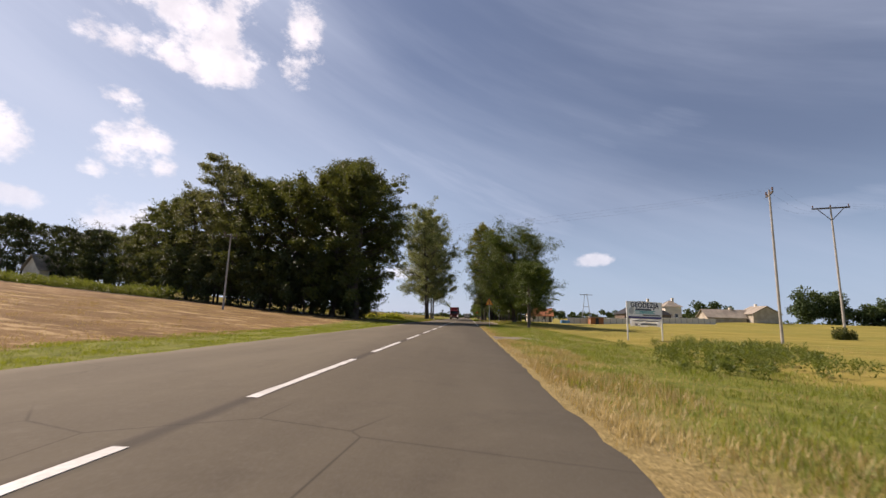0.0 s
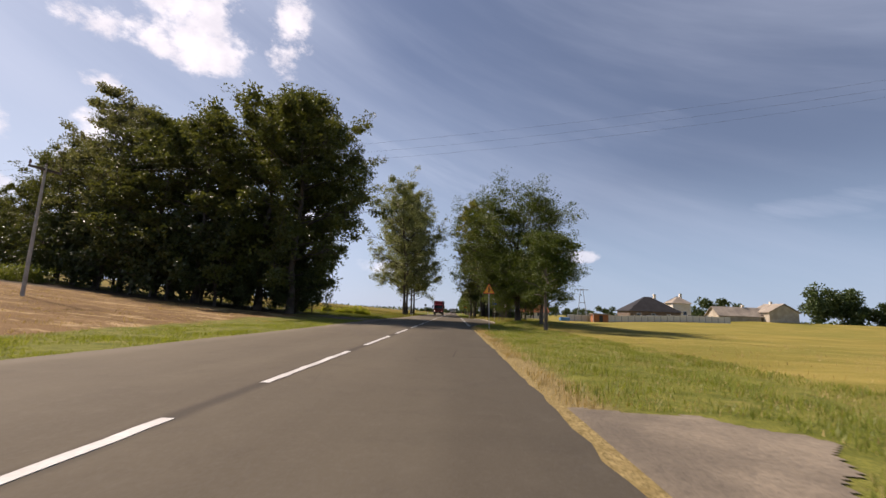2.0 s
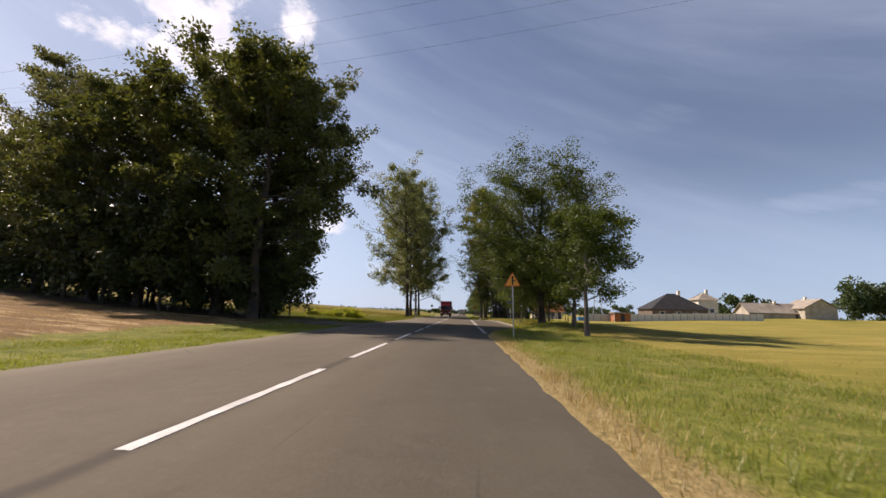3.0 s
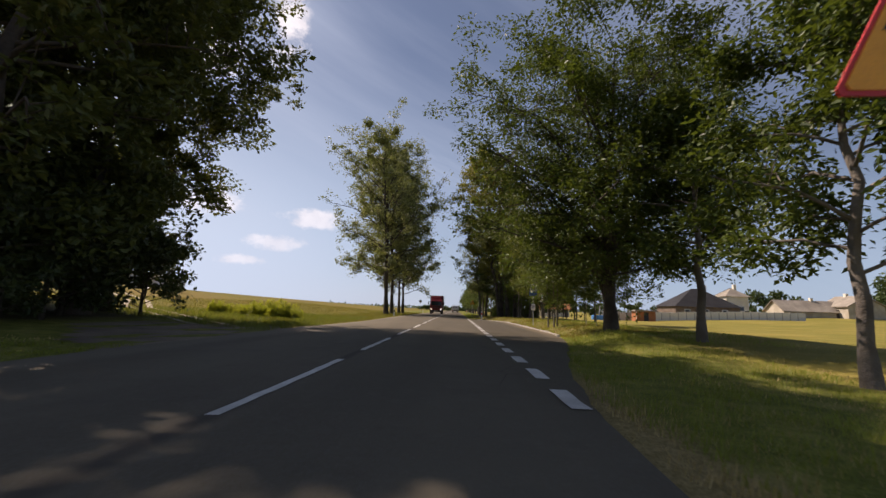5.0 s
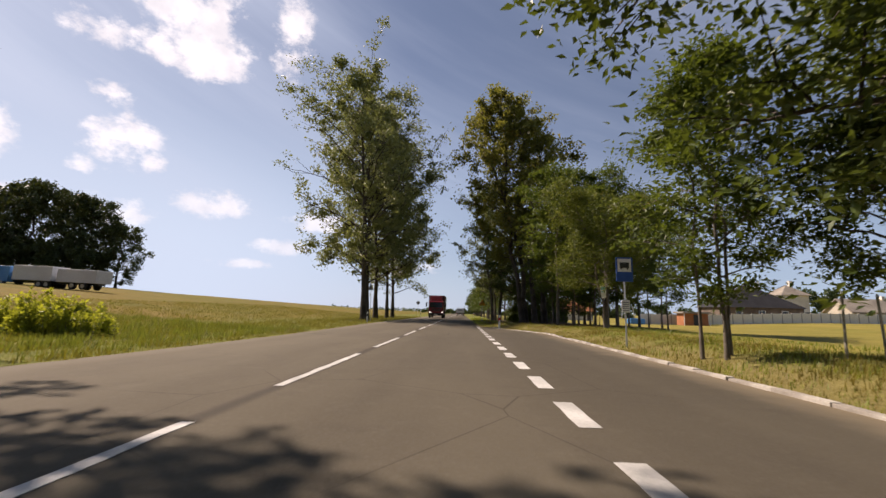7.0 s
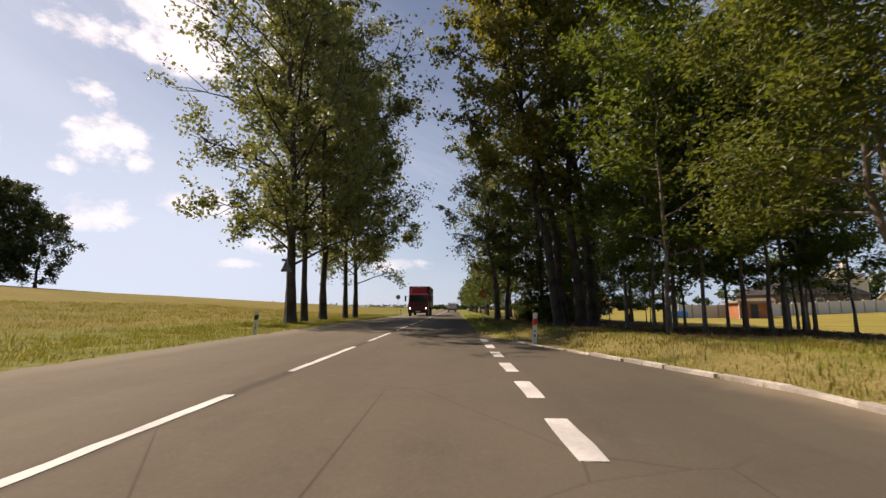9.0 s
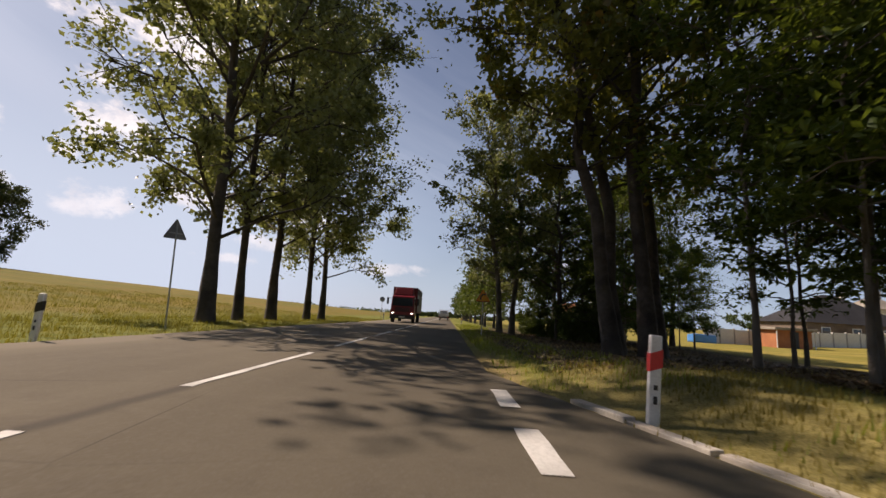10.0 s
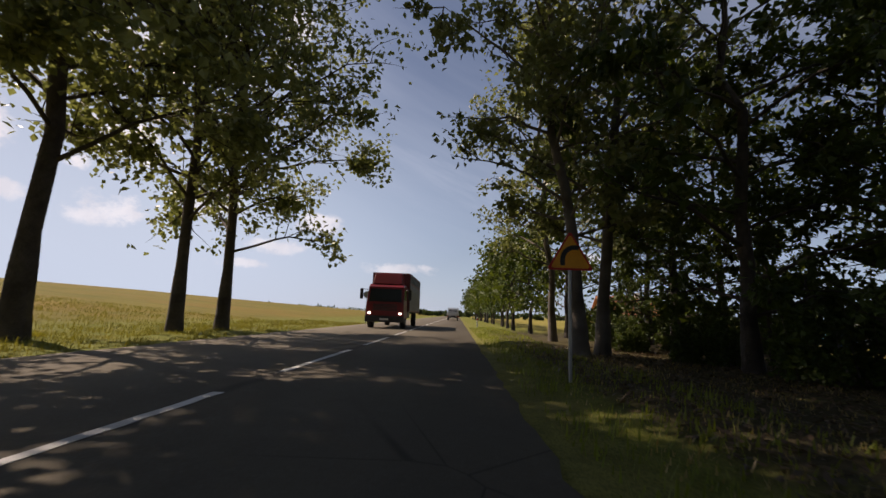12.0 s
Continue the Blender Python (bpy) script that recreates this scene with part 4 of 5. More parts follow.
def outline(points, thick, bevel=0.0):
    """A plate: a closed outline in x and z, given a thickness along y."""
    bm = bmesh.new()
    a = [bm.verts.new((x, -thick / 2, z)) for x, z in points]
    b = [bm.verts.new((x, thick / 2, z)) for x, z in points]
    bm.faces.new(a)
    bm.faces.new(b[::-1])
    n = len(points)
    for i in range(n):
        bm.faces.new((a[(i + 1) % n], a[i], b[i], b[(i + 1) % n]))
    bmesh.ops.recalc_face_normals(bm, faces=bm.faces[:])
    return bm


def moved(bm, x=0.0, y=0.0, z=0.0):
    bmesh.ops.translate(bm, verts=bm.verts[:], vec=(x, y, z))
    return bm


def lettering(text, size, mat, parent, at, name="lettering"):
    """Words in the built-in font, as a flat mesh that faces -y."""
    curve = bpy.data.curves.new(name, "FONT")
    curve.body, curve.size, curve.align_x, curve.extrude = text, size, "CENTER", 0.004
    curve.offset, curve.space_character = 0.03 * size, 1.12
    temp = bpy.data.objects.new(name, curve)
    me = bpy.data.meshes.new_from_object(temp)
    bpy.data.objects.remove(temp)
    me.materials.append(mat)
    ob = new(name, me)
    ob.parent = parent
    ob.matrix_local = pose(*at, 90, 0, 0)
    return ob


# ---- kerb of the bus bay ----
def kerb():
    root = thing("kerb", pose(0, 0, 0), "pale concrete kerb round the bus bay", "kerb")
    root["kind"] = "structure"
    rng = random.Random(7)
    shared = [part("kerb_stone", block(-0.075, 0.075, -0.49, 0.49, -0.12, 0.055, 0.012), M_KERB, root)]
    y, first = 56.75, True
    while y < 84.0:
        x, x2 = float(right_edge(y)), float(right_edge(y + 1.0))
        if first:
            ob, first = shared[0], False
        else:
            ob = new("kerb_stone", shared[0].data)
            ob.parent = root
        ob.matrix_local = pose(x + 0.08 + rng.uniform(-0.015, 0.015), y + 0.5, rng.uniform(-0.02, 0.005) - (0.02 if rng.random() < 0.1 else 0.0) - 0.045 * float(smooth(y, 77.0, 82.0)), rng.uniform(-1.2, 1.2), 0, math.degrees(math.atan2(-(x2 - x), 1.0)) + rng.uniform(-1, 1))
        y += 1.0
    return root


kerb()


def patch(name, points, mat, label, lift=0.02, wobble=0.25, seed=1, step=0.2):
    """A sheet of bare ground draped on the land in small squares, with a ragged outline."""
    pts = np.array(points)
    xs, ys = np.arange(pts[:, 0].min(), pts[:, 0].max(), step), np.arange(pts[:, 1].min(), pts[:, 1].max(), step)

    def inside(x, y):
        x += wobble * 2.0 * noise.noise((x * 1.3, y * 1.3, seed))
        y += wobble * 2.0 * noise.noise((x * 1.1, y * 1.1, seed + 9.0))
        odd = False
        for (x0, y0), (x1, y1) in zip(points, points[1:] + points[:1]):
            if (y0 > y) != (y1 > y) and x < (x1 - x0) * (y - y0) / (y1 - y0) + x0:
                odd = not odd
        return odd

    index, verts, faces = {}, [], []

    def vert(i, j):
        if (i, j) not in index:
            x, y = xs[0] + i * step, ys[0] + j * step
            index[i, j] = len(verts)
            z = ground_z(x, y) + 0.02 + lift
            verts.append((x, y, z - 0.06 * float(smooth(x, 3.75, 3.29)) if x > 0.0 else z))
        return index[i, j]

    for i in range(len(xs)):
        for j in range(len(ys)):
            if inside(xs[i] + step / 2, ys[j] + step / 2):
                faces.append((vert(i, j), vert(i + 1, j), vert(i + 1, j + 1), vert(i, j + 1)))
    ob = mesh_object(name, verts, faces, mat, smooth_faces=True)
    return tagged(ob, label, "ground", kind="structure")


M_GRAVEL = surface("crumbled_asphalt", (0.11, 0.092, 0.066), (0.24, 0.2, 0.14), 0.9, 0.95, fine=16.0, relief=0.8, depth=0.02)
patch("driveway", [(3.29, 14.2), (3.71, 14.4), (4.47, 15.15), (5.23, 15.7), (5.9, 16.2), (5.73, 16.75), (4.72, 17.05), (3.79, 17.3), (3.29, 17.45)], M_GRAVEL, "crumbling asphalt field entrance beside the road", -0.01, 0.22, 2, 0.08)
patch("dirt_apron", [(-4.38, 46.0), (-4.38, 59.0), (-7.17, 58.0), (-10.96, 58.0), (-10.96, 52.0), (-7.17, 48.0)], M_DIRT, "bare dirt turn-off beside the road", -0.012, 0.3, 3)


def track():
    """Two pale ruts that climb the hill from the turn-off."""
    root = thing("farm_track", pose(0, 0, 0), "pale sandy wheel ruts climbing the grassy hill", "track")
    root["kind"] = "structure"
    sand = surface("pale_sand", (0.3, 0.25, 0.17), (0.42, 0.36, 0.27), 0.8, 0.95)
    for off in (-0.8, 0.8):
        verts, faces = [], []
        for i in range(60):
            s = i / 59
            x = float(np.interp(s, (0, 0.1, 0.2, 0.35, 0.6, 1.0), (-8.4, -12.6, -18.0, -23.6, -37.9, -67.4)))
            y = float(np.interp(s, (0, 0.1, 0.2, 0.35, 0.6, 1.0), (56.0, 59.8, 64.2, 71.5, 86.0, 112.5)))
            w = 0.2 + 0.05 * math.sin(i * 1.7)
            for side in (-w, w):
                px, py = x + (off + side) * 0.65, y + (off + side) * 0.5
                verts.append((px, py, ground_z(px, py) + 0.05))
            if i:
                faces.append((2 * i - 2, 2 * i, 2 * i + 1, 2 * i - 1))
        mesh_object("rut", verts, faces, sand, root)


track()


# ---- signs and posts ----
def triangle(side, top_cut=0.06):
    h = side * 0.866
    c = side * top_cut
    return [(-side / 2 + c, 0.0), (side / 2 - c, 0.0), (side / 2 - c / 2, c * 0.866), (c / 2, h - c * 0.866), (-c / 2, h - c * 0.866), (-side / 2 + c / 2, c * 0.866)]


def warning_sign(x, y, low, symbol, label, side=0.9, turn=0.0, lean=0.0):
    """A yellow triangle with a red rim on a steel tube."""
    root = thing("warning_sign", pose(x, y, ground_z(x, y), 0, lean, turn), label, "road sign")
    part("post", rod((0, 0.03, -0.2), (0, 0.03, low + side * 0.75), 0.03), M_STEEL, root)
    part("back_plate", moved(outline(triangle(side), 0.012), 0, 0.0, low), M_RED, root, "red rim")
    part("face", moved(outline(triangle(side * 0.86), 0.006), 0, -0.0095, low + side * 0.045), M_YELLOW, root, "bright yellow face")
    z = low + side * 0.1
    if symbol == "junction":
        k = side / 0.9
        bm = outline([(px * k, pz * k) for px, pz in ((-0.045, 0), (0.045, 0), (0.045, 0.18), (0.17, 0.18), (0.17, 0.235), (0.045, 0.235), (0.045, 0.38), (0.075, 0.38), (0.0, 0.5), (-0.075, 0.38), (-0.045, 0.38))], 0.005)
    else:
        inner, outer = [], []
        for k in range(9):
            a = math.pi - k / 8 * math.pi * 0.6
            inner.append((0.08 + 0.17 * math.cos(a), 0.1 + 0.17 * math.sin(a)))
            outer.append((0.08 + 0.25 * math.cos(a), 0.1 + 0.25 * math.sin(a)))
        bm = outline([(-0.17, 0.0), (-0.09, 0.0)] + inner + outer[::-1], 0.005)
    part("symbol", moved(bm, 0, -0.0155, z), M_BLACK, root, "black symbol")
    for h in (low + 0.15, low + side * 0.6):
        part("clamp", block(-0.05, 0.05, 0.007, 0.07, h - 0.02, h + 0.02), M_STEEL, root)
    return root


warning_sign(4.64, 40.25, 2.28, "junction", "yellow triangular junction sign with red rim on steel post", 0.76, 0.0, -1.5)
warning_sign(4.6, 102.1, 1.82, "bend", "yellow triangular bend sign with red rim under the trees", 0.78, 0.0, 0.0)


def sign_back(x, y, low, round_plate, label, side=0.76, turn=0.0, lean=0.0):
    root = thing("road_sign", pose(x, y, ground_z(x, y), 0, lean, turn), label, "road sign")
    part("post", rod((0, -0.03, -0.2), (0, -0.03, low + 0.58), 0.025), M_STEEL, root)
    if round_plate:
        shape = [(0.34 * math.cos(k / 24 * 6.2832), 0.34 + 0.34 * math.sin(k / 24 * 6.2832)) for k in range(24)]
    else:
        shape = triangle(side)
    part("plate", moved(outline(shape, 0.012), 0, 0.01, low), M_GREY_BACK, root, "grey metal back")
    part("rail", block(-0.2, 0.2, -0.03, 0.004, low + 0.16, low + 0.2), M_STEEL, root)
    return root


sign_back(-5.85, 92.1, 2.8, False, "back of a triangular road sign on thin post", turn=64.0, lean=-2.5)
sign_back(-6.07, 135.5, 2.28, True, "back of a round road sign on thin post")
sign_back(-5.9, 172.5, 2.1, True, "back of a round road sign on thin post")


def bus_stop():
    root = thing("bus_stop_sign", pose(7.63, 68.4, ground_z(7.63, 68.4)), "blue and white bus stop sign on grey post", "road sign")
    part("post", rod((0, 0.03, -0.2), (0, 0.03, 2.9), 0.027), M_STEEL, root)
    plate = part("plate", block(-0.27, 0.27, -0.012, 0.012, 2.1, 2.9, 0.004), M_BLUE, root, "blue plate")
    part("white_field", block(-0.22, 0.22, -0.018, -0.0125, 2.42, 2.85), M_WHITE, plate, "white field")
    bm = block(-0.15, 0.15, -0.024, -0.0185, 2.55, 2.73, 0.0)
    block(-0.13, -0.07, -0.024, -0.0185, 2.5, 2.55, 0.0, bm)
    block(0.07, 0.13, -0.024, -0.0185, 2.5, 2.55, 0.0, bm)
    part("bus_symbol", bm, M_BLACK, plate, "black bus symbol")
    board = part("timetable", block(-0.13, 0.13, -0.02, 0.0, 1.1, 1.5, 0.005), M_WHITE, root, "white timetable case")
    bm = bmesh.new()
    for k in range(5):
        block(-0.1, 0.1, -0.0245, -0.0205, 1.15 + 0.065 * k, 1.17 + 0.065 * k, 0.0, bm)
    part("print", bm, M_INK, board, "unreadable dark print")


bus_stop()


def notice():
    """A white notice board tied to the trunk of the leaning locust."""
    x, y = 10.2, 78.4
    root = thing("notice", pose(x, y, ground_z(x, y)), "white notice plate with blue print hung on tree", "notice")
    part("plate", outline([(-0.18, 2.44), (0.18, 2.4), (0.15, 1.74), (-0.07, 1.67)], 0.015), M_WHITE, root)
    bm = block(-0.13, 0.13, -0.014, -0.009, 2.16, 2.34, 0.0)
    block(-0.11, 0.08, -0.014, -0.009, 2.02, 2.08, 0.0, bm)
    part("print", bm, M_TEAL, root, "pale blue print")
    part("strap", block(-0.1, 0.1, 0.01, 0.12, 1.9, 1.94), M_BLACK, root)


notice()


def delineator(x, y, face, lean=0.0):
    """A white roadside post with a red band."""
    root = thing("delineator_post", pose(x, y, ground_z(x, y), 0, lean, 0), "white plastic delineator post with slanted red band", "post", "delineator posts")
    part("body", block(-0.06, 0.06, -0.035, 0.035, -0.2, 0.91, 0.018), M_WHITE, root)
    bm = outline([(-0.064, 0.54), (0.064, 0.59), (0.064, 0.77), (-0.064, 0.72)], 0.08)
    part("band", bm, M_RED if face else M_BLACK, root, "red band" if face else "dark band")
    part("print", block(-0.02, 0.02, -0.041, -0.036, 0.22, 0.3), M_BLACK, root, "small dark print")
    part("print", block(-0.02, 0.02, -0.041, -0.036, 0.36, 0.41), M_BLACK, root, "small dark print")
    return root


delineator(4.87, 83.65, True, 3.0)
delineator(-5.02, 87.15, False, 1.0)
delineator(-5.06, 131.0, False)
delineator(4.55, 134.0, True)


def billboard():
    a, b = Vector((11.82, 21.05)), Vector((14.37, 22.33))
    long = (b - a).length
    ang = math.degrees(math.atan2(b.y - a.y, b.x - a.x))
    root = thing("billboard", pose(a.x, a.y, -0.23, 0, 0, ang), "white surveying-office billboard on two white posts in grass", "billboard")
    for x in (0.0, long):
        part("post", rod((x, 0, -0.5), (x, 0, 2.4), 0.045), M_WHITE, root)
    board = part("board", block(0.04, long - 0.04, -0.03, -0.005, 1.37, 2.4, 0.006), M_PLATE, root, "pale printed board")
    mid = long / 2
    lettering("GEODEZJA", 0.44, M_INK, board, (mid, -0.036, 2.04))
    part("violet_band", block(0.06, long - 0.06, -0.037, -0.0315, 1.38, 1.5), M_VIOLET, board, "violet band")
    bm = bmesh.new()
    for z, x0, x1 in ((1.74, 0.97, 2.1), (1.8, 0.58, 2.3), (1.67, 0.58, 2.23)):
        block(x0, x1, -0.037, -0.0315, z, z + 0.055, 0.0, bm)
    part("stripe", bm, M_TEAL, board, "teal stripes")
    bm = block(0.65, 1.95, -0.037, -0.0315, 1.87, 1.97)
    part("firm_mark", bm, M_INK, board, "dark bar")
    bm = outline([(0.32 + 0.2 * math.cos(k / 16 * 6.2832), 1.82 + 0.2 * math.sin(k / 16 * 6.2832)) for k in range(16)], 0.005)
    part("emblem", moved(bm, 0, -0.0345, 0), M_STEEL, board, "grey round emblem")
    part("number_bar", block(1.22, 2.7, -0.037, -0.0315, 1.54, 1.63), M_GREY_BACK, board, "grey bar")
    sheet = bmesh.new()
    rows = [[sheet.verts.new((0.18 + (long - 0.3) * i / 12, -0.02 + 0.05 * math.sin(i * 1.1), z + 0.03 * math.sin(i * 0.9))) for i in range(13)] for z in (0.91, 1.14, 1.33)]
    for r in range(2):
        for i in range(12):
            sheet.faces.new((rows[r][i], rows[r][i + 1], rows[r + 1][i + 1], rows[r + 1][i]))
    bmesh.ops.solidify(sheet, geom=sheet.faces[:], thickness=0.012)
    banner = part("banner", sheet, M_WHITE, root, "crumpled white banner")
    lettering("TEL.", 0.19, M_INK, banner, (0.68, -0.085, 0.96))
    bm = block(0.97, 2.3, -0.09, -0.084, 0.98, 1.1)
    block(0.36, 2.5, -0.09, -0.084, 1.21, 1.28, 0.0, bm)
    part("print", bm, M_GREY_BACK, banner, "grey bars")


billboard()


# ---- power line ----
def power_pole(x, y, tall, tilt, turn, label, arms=1, mat=None, width=0.105):
    root = thing("power_pole", pose(x, y, ground_z(x, y), 0, tilt, turn), label, "power pole", "power poles")
    part("shaft", rod((0, 0, -0.4), (0, 0, tall), width, width * 0.6, 12), mat or M_CONCRETE, root)
    if arms == 1:
        arm = part("crossarm", block(-0.8, 0.8, -0.05, 0.05, tall - 0.35, tall - 0.22), M_WOOD_POLE, root)
        spots, top = (-0.75, 0.0, 0.75), tall - 0.22
    else:
        arm = part("crossarm", block(-1.6, 1.6, -0.06, 0.06, tall - 0.2, tall - 0.06), M_WOOD_POLE, root)
        bm = rod((0, 0, tall - 1.5), (-1.1, 0, tall - 0.2), 0.04)
        rod((0, 0, tall - 1.5), (1.1, 0, tall - 0.2), 0.04, bm=bm)
        part("brace", bm, M_WOOD_POLE, root)
        spots, top = (-1.5, 0.0, 1.5), tall - 0.06
    for s in spots:
        bm = rod((s, 0, top), (s, 0, top + 0.12), 0.02, sides=6)
        rod((s, 0, top + 0.08), (s, 0, top + 0.3), 0.07, 0.045, 8, bm)
        part("insulator", bm, M_PORCELAIN, arm)
    return root


power_pole(-21.41, 35.0, 7.5, 0.0, 75.0, "grey concrete power pole in the stubble field")
power_pole(24.7, 27.0, 11.2, -1.0, 70.0, "tall thin concrete power pole in the meadow")
power_pole(40.7, 41.0, 13.9, 0.0, -20.0, "tall concrete power pole with wide braced crossarm", 2, width=0.12)
power_pole(-64.07, 46.5, 7.2, 0.0, 75.0, "dark power pole at the top of the field", mat=M_WOOD_POLE)


def wires():
    """The sagging lines from pole to pole."""
    root = thing("power_lines", pose(0, 0, 0), "thin dark power lines sagging between poles", "wires")
    tops = [(-64.1, 46.5, ground_z(-64.1, 46.5) + 7.2), (-21.4, 35.0, ground_z(-21.4, 35.0) + 7.5), (24.7, 27.0, 11.0), (40.7, 41.0, 13.8), (118.0, 30.0, 12.6)]
    for (a, b) in zip(tops, tops[1:]):
        a, b = Vector(a), Vector(b)
        side = Vector((-(b - a).y, (b - a).x, 0)).normalized()
        for k in (-0.75, 0.0, 0.75):
            tube = Tubes()
            pts = []
            for i in range(17):
                s = i / 16
                p = a.lerp(b, s) + side * k
                p.z -= 1.2 * 4 * s * (1 - s) * (0.9 + 0.1 * k)
                pts.append(p)
            tube.add(pts, [0.003] * 17, 4)
            ob = new("wire", tube.mesh("wire", M_WIRE))
            ob.parent = root


wires()


# ---- vehicles ----
def wheel(parent, x, y, r, width):
    hub = part("wheel", rod((x - width * 0.35, y, r), (x + width * 0.35, y, r), r * 0.62, sides=20), M_STEEL, parent)
    bm = bmesh.new()
    bmesh.ops.create_cone(bm, cap_ends=False, segments=24, radius1=r, radius2=r, depth=width, matrix=Matrix.Translation((x, y, r)) @ Matrix.Rotation(radians(90), 4, "Y"))
    ring = [e for e in bm.edges if e.is_boundary]
    for s in (-1, 1):
        edges = [e for e in ring if all((v.co.x - x) * s > 0 for v in e.verts)]
        ext = bmesh.ops.extrude_edge_only(bm, edges=edges)
        for v in [g for g in ext["geom"] if isinstance(g, bmesh.types.BMVert)]:
            v.co = Vector((v.co.x + s * 0.0, y + (v.co.y - y) * 0.6, r + (v.co.z - r) * 0.6))
    part("tyre", bm, M_RUBBER, hub, "black tyre", True)
    return hub


def side_profile(points, x0, x1, inset=0.0, bevel=0.04):
    """A body drawn in profile (y, z) and given a width, its top drawn in a little."""
    bm = bmesh.new()
    top = max(z for _, z in points)
    low = min(z for _, z in points)
    a, b = [], []
    for y, z in points:
        k = inset * (z - low) / (top - low)
        a.append(bm.verts.new((x0 + k, y, z)))
        b.append(bm.verts.new((x1 - k, y, z)))
    bm.faces.new(a)
    bm.faces.new(b[::-1])
    n = len(points)
    for i in range(n):
        bm.faces.new((a[(i + 1) % n], a[i], b[i], b[(i + 1) % n]))
    bmesh.ops.recalc_face_normals(bm, faces=bm.faces[:])
    bmesh.ops.bevel(bm, geom=bm.edges[:], offset=bevel, segments=2, affect="EDGES", profile=0.6)
    return bm


def lorry(x, y):
    """A red cab-over lorry with a box body, facing -y."""
    root = thing("lorry", pose(x, y, 0.012), "dark red box lorry with lit headlights on road", "lorry")
    cab = part("cab", side_profile([(0.0, 0.75), (0.0, 1.55), (0.22, 2.55), (0.5, 2.72), (1.75, 2.72), (1.75, 0.6), (0.1, 0.6)], -1.2, 1.2, 0.1, 0.06), M_CAB, root)
    part("windscreen", outline([(-1.02, 1.62), (1.02, 1.62), (0.96, 2.42), (-0.96, 2.42)], 0.03), M_GLASS, cab, "dark windscreen")
    ws = cab.children[0]
    for v in ws.data.vertices:
        v.co.y += (v.co.z - 1.55) * 0.22 - 0.012
    for s in (-1, 1):
        part("side_window", block(s * 1.115 - 0.02, s * 1.115 + 0.05 * s, 0.5, 1.3, 1.75, 2.35) if s > 0 else block(-1.165, -1.095, 0.5, 1.3, 1.75, 2.35), M_GLASS, cab, "dark side window")
        part("headlight", block(s * 0.95 - 0.09, s * 0.95 + 0.09, -0.045, 0.05, 0.86, 0.97, 0.03), M_HEADLIGHT, cab, "lit headlight")
        arm = part("mirror_arm", rod((s * 1.15, 0.25, 2.35), (s * 1.5, 0.05, 2.38), 0.02), M_BLACK, cab)
        part("mirror", block(s * 1.5 - 0.1, s * 1.5 + 0.1, 0.0, 0.1, 1.75, 2.4, 0.04), M_BLACK, arm, "black mirror")
    bm = bmesh.new()
    for k in range(5):
        block(-0.75, 0.75, -0.03, 0.02, 1.08 + 0.085 * k, 1.13 + 0.085 * k, 0.012, bm)
    part("grille", bm, M_BLACK, cab, "black slatted grille")
    part("bumper", block(-1.2, 1.2, -0.1, 0.25, 0.38, 0.76, 0.05), M_BLACK, root, "dark bumper")
    part("plate_bar", block(-0.26, 0.26, -0.115, -0.102, 0.5, 0.61), M_WHITE, root, "white bar")
    part("deflector", side_profile([(0.45, 2.74), (0.85, 3.45), (1.7, 3.5), (1.7, 2.74)], -0.95, 0.95, 0.1, 0.05), M_CAB, root, "bright red roof deflector")
    box = part("box_body", block(-1.27, 1.27, 1.95, 9.4, 1.05, 3.6, 0.04), M_BOX, root)
    for s in (-1, 1):
        for k in range(9):
            x0 = s * 1.272
            part("side_panel", block(min(x0, x0 + s * 0.03), max(x0, x0 + s * 0.03), 2.05 + 0.81 * k, 2.8 + 0.81 * k, 1.15, 2.85, 0.008), M_BOX_SIDE, box, "grey side panel")
            part("vent", block(min(x0, x0 + s * 0.025), max(x0, x0 + s * 0.025), 2.1 + 0.81 * k, 2.75 + 0.81 * k, 3.0, 3.45, 0.006), M_BLACK, box, "dark side vent")
    part("chassis", block(-0.5, 0.5, 0.4, 9.2, 0.6, 1.03, 0.03), M_BLACK, root)
    for yy in (1.05, 7.4):
        for s in (-1, 1):
            wheel(root, s * 1.02, yy, 0.5, 0.3)
    for s in (-1, 1):
        part("mudguard", block(s * 1.0 - 0.2, s * 1.0 + 0.2, 6.75, 8.05, 1.0, 1.04, 0.01), M_BLACK, root)
    return root


lorry(-1.75, 121.0)


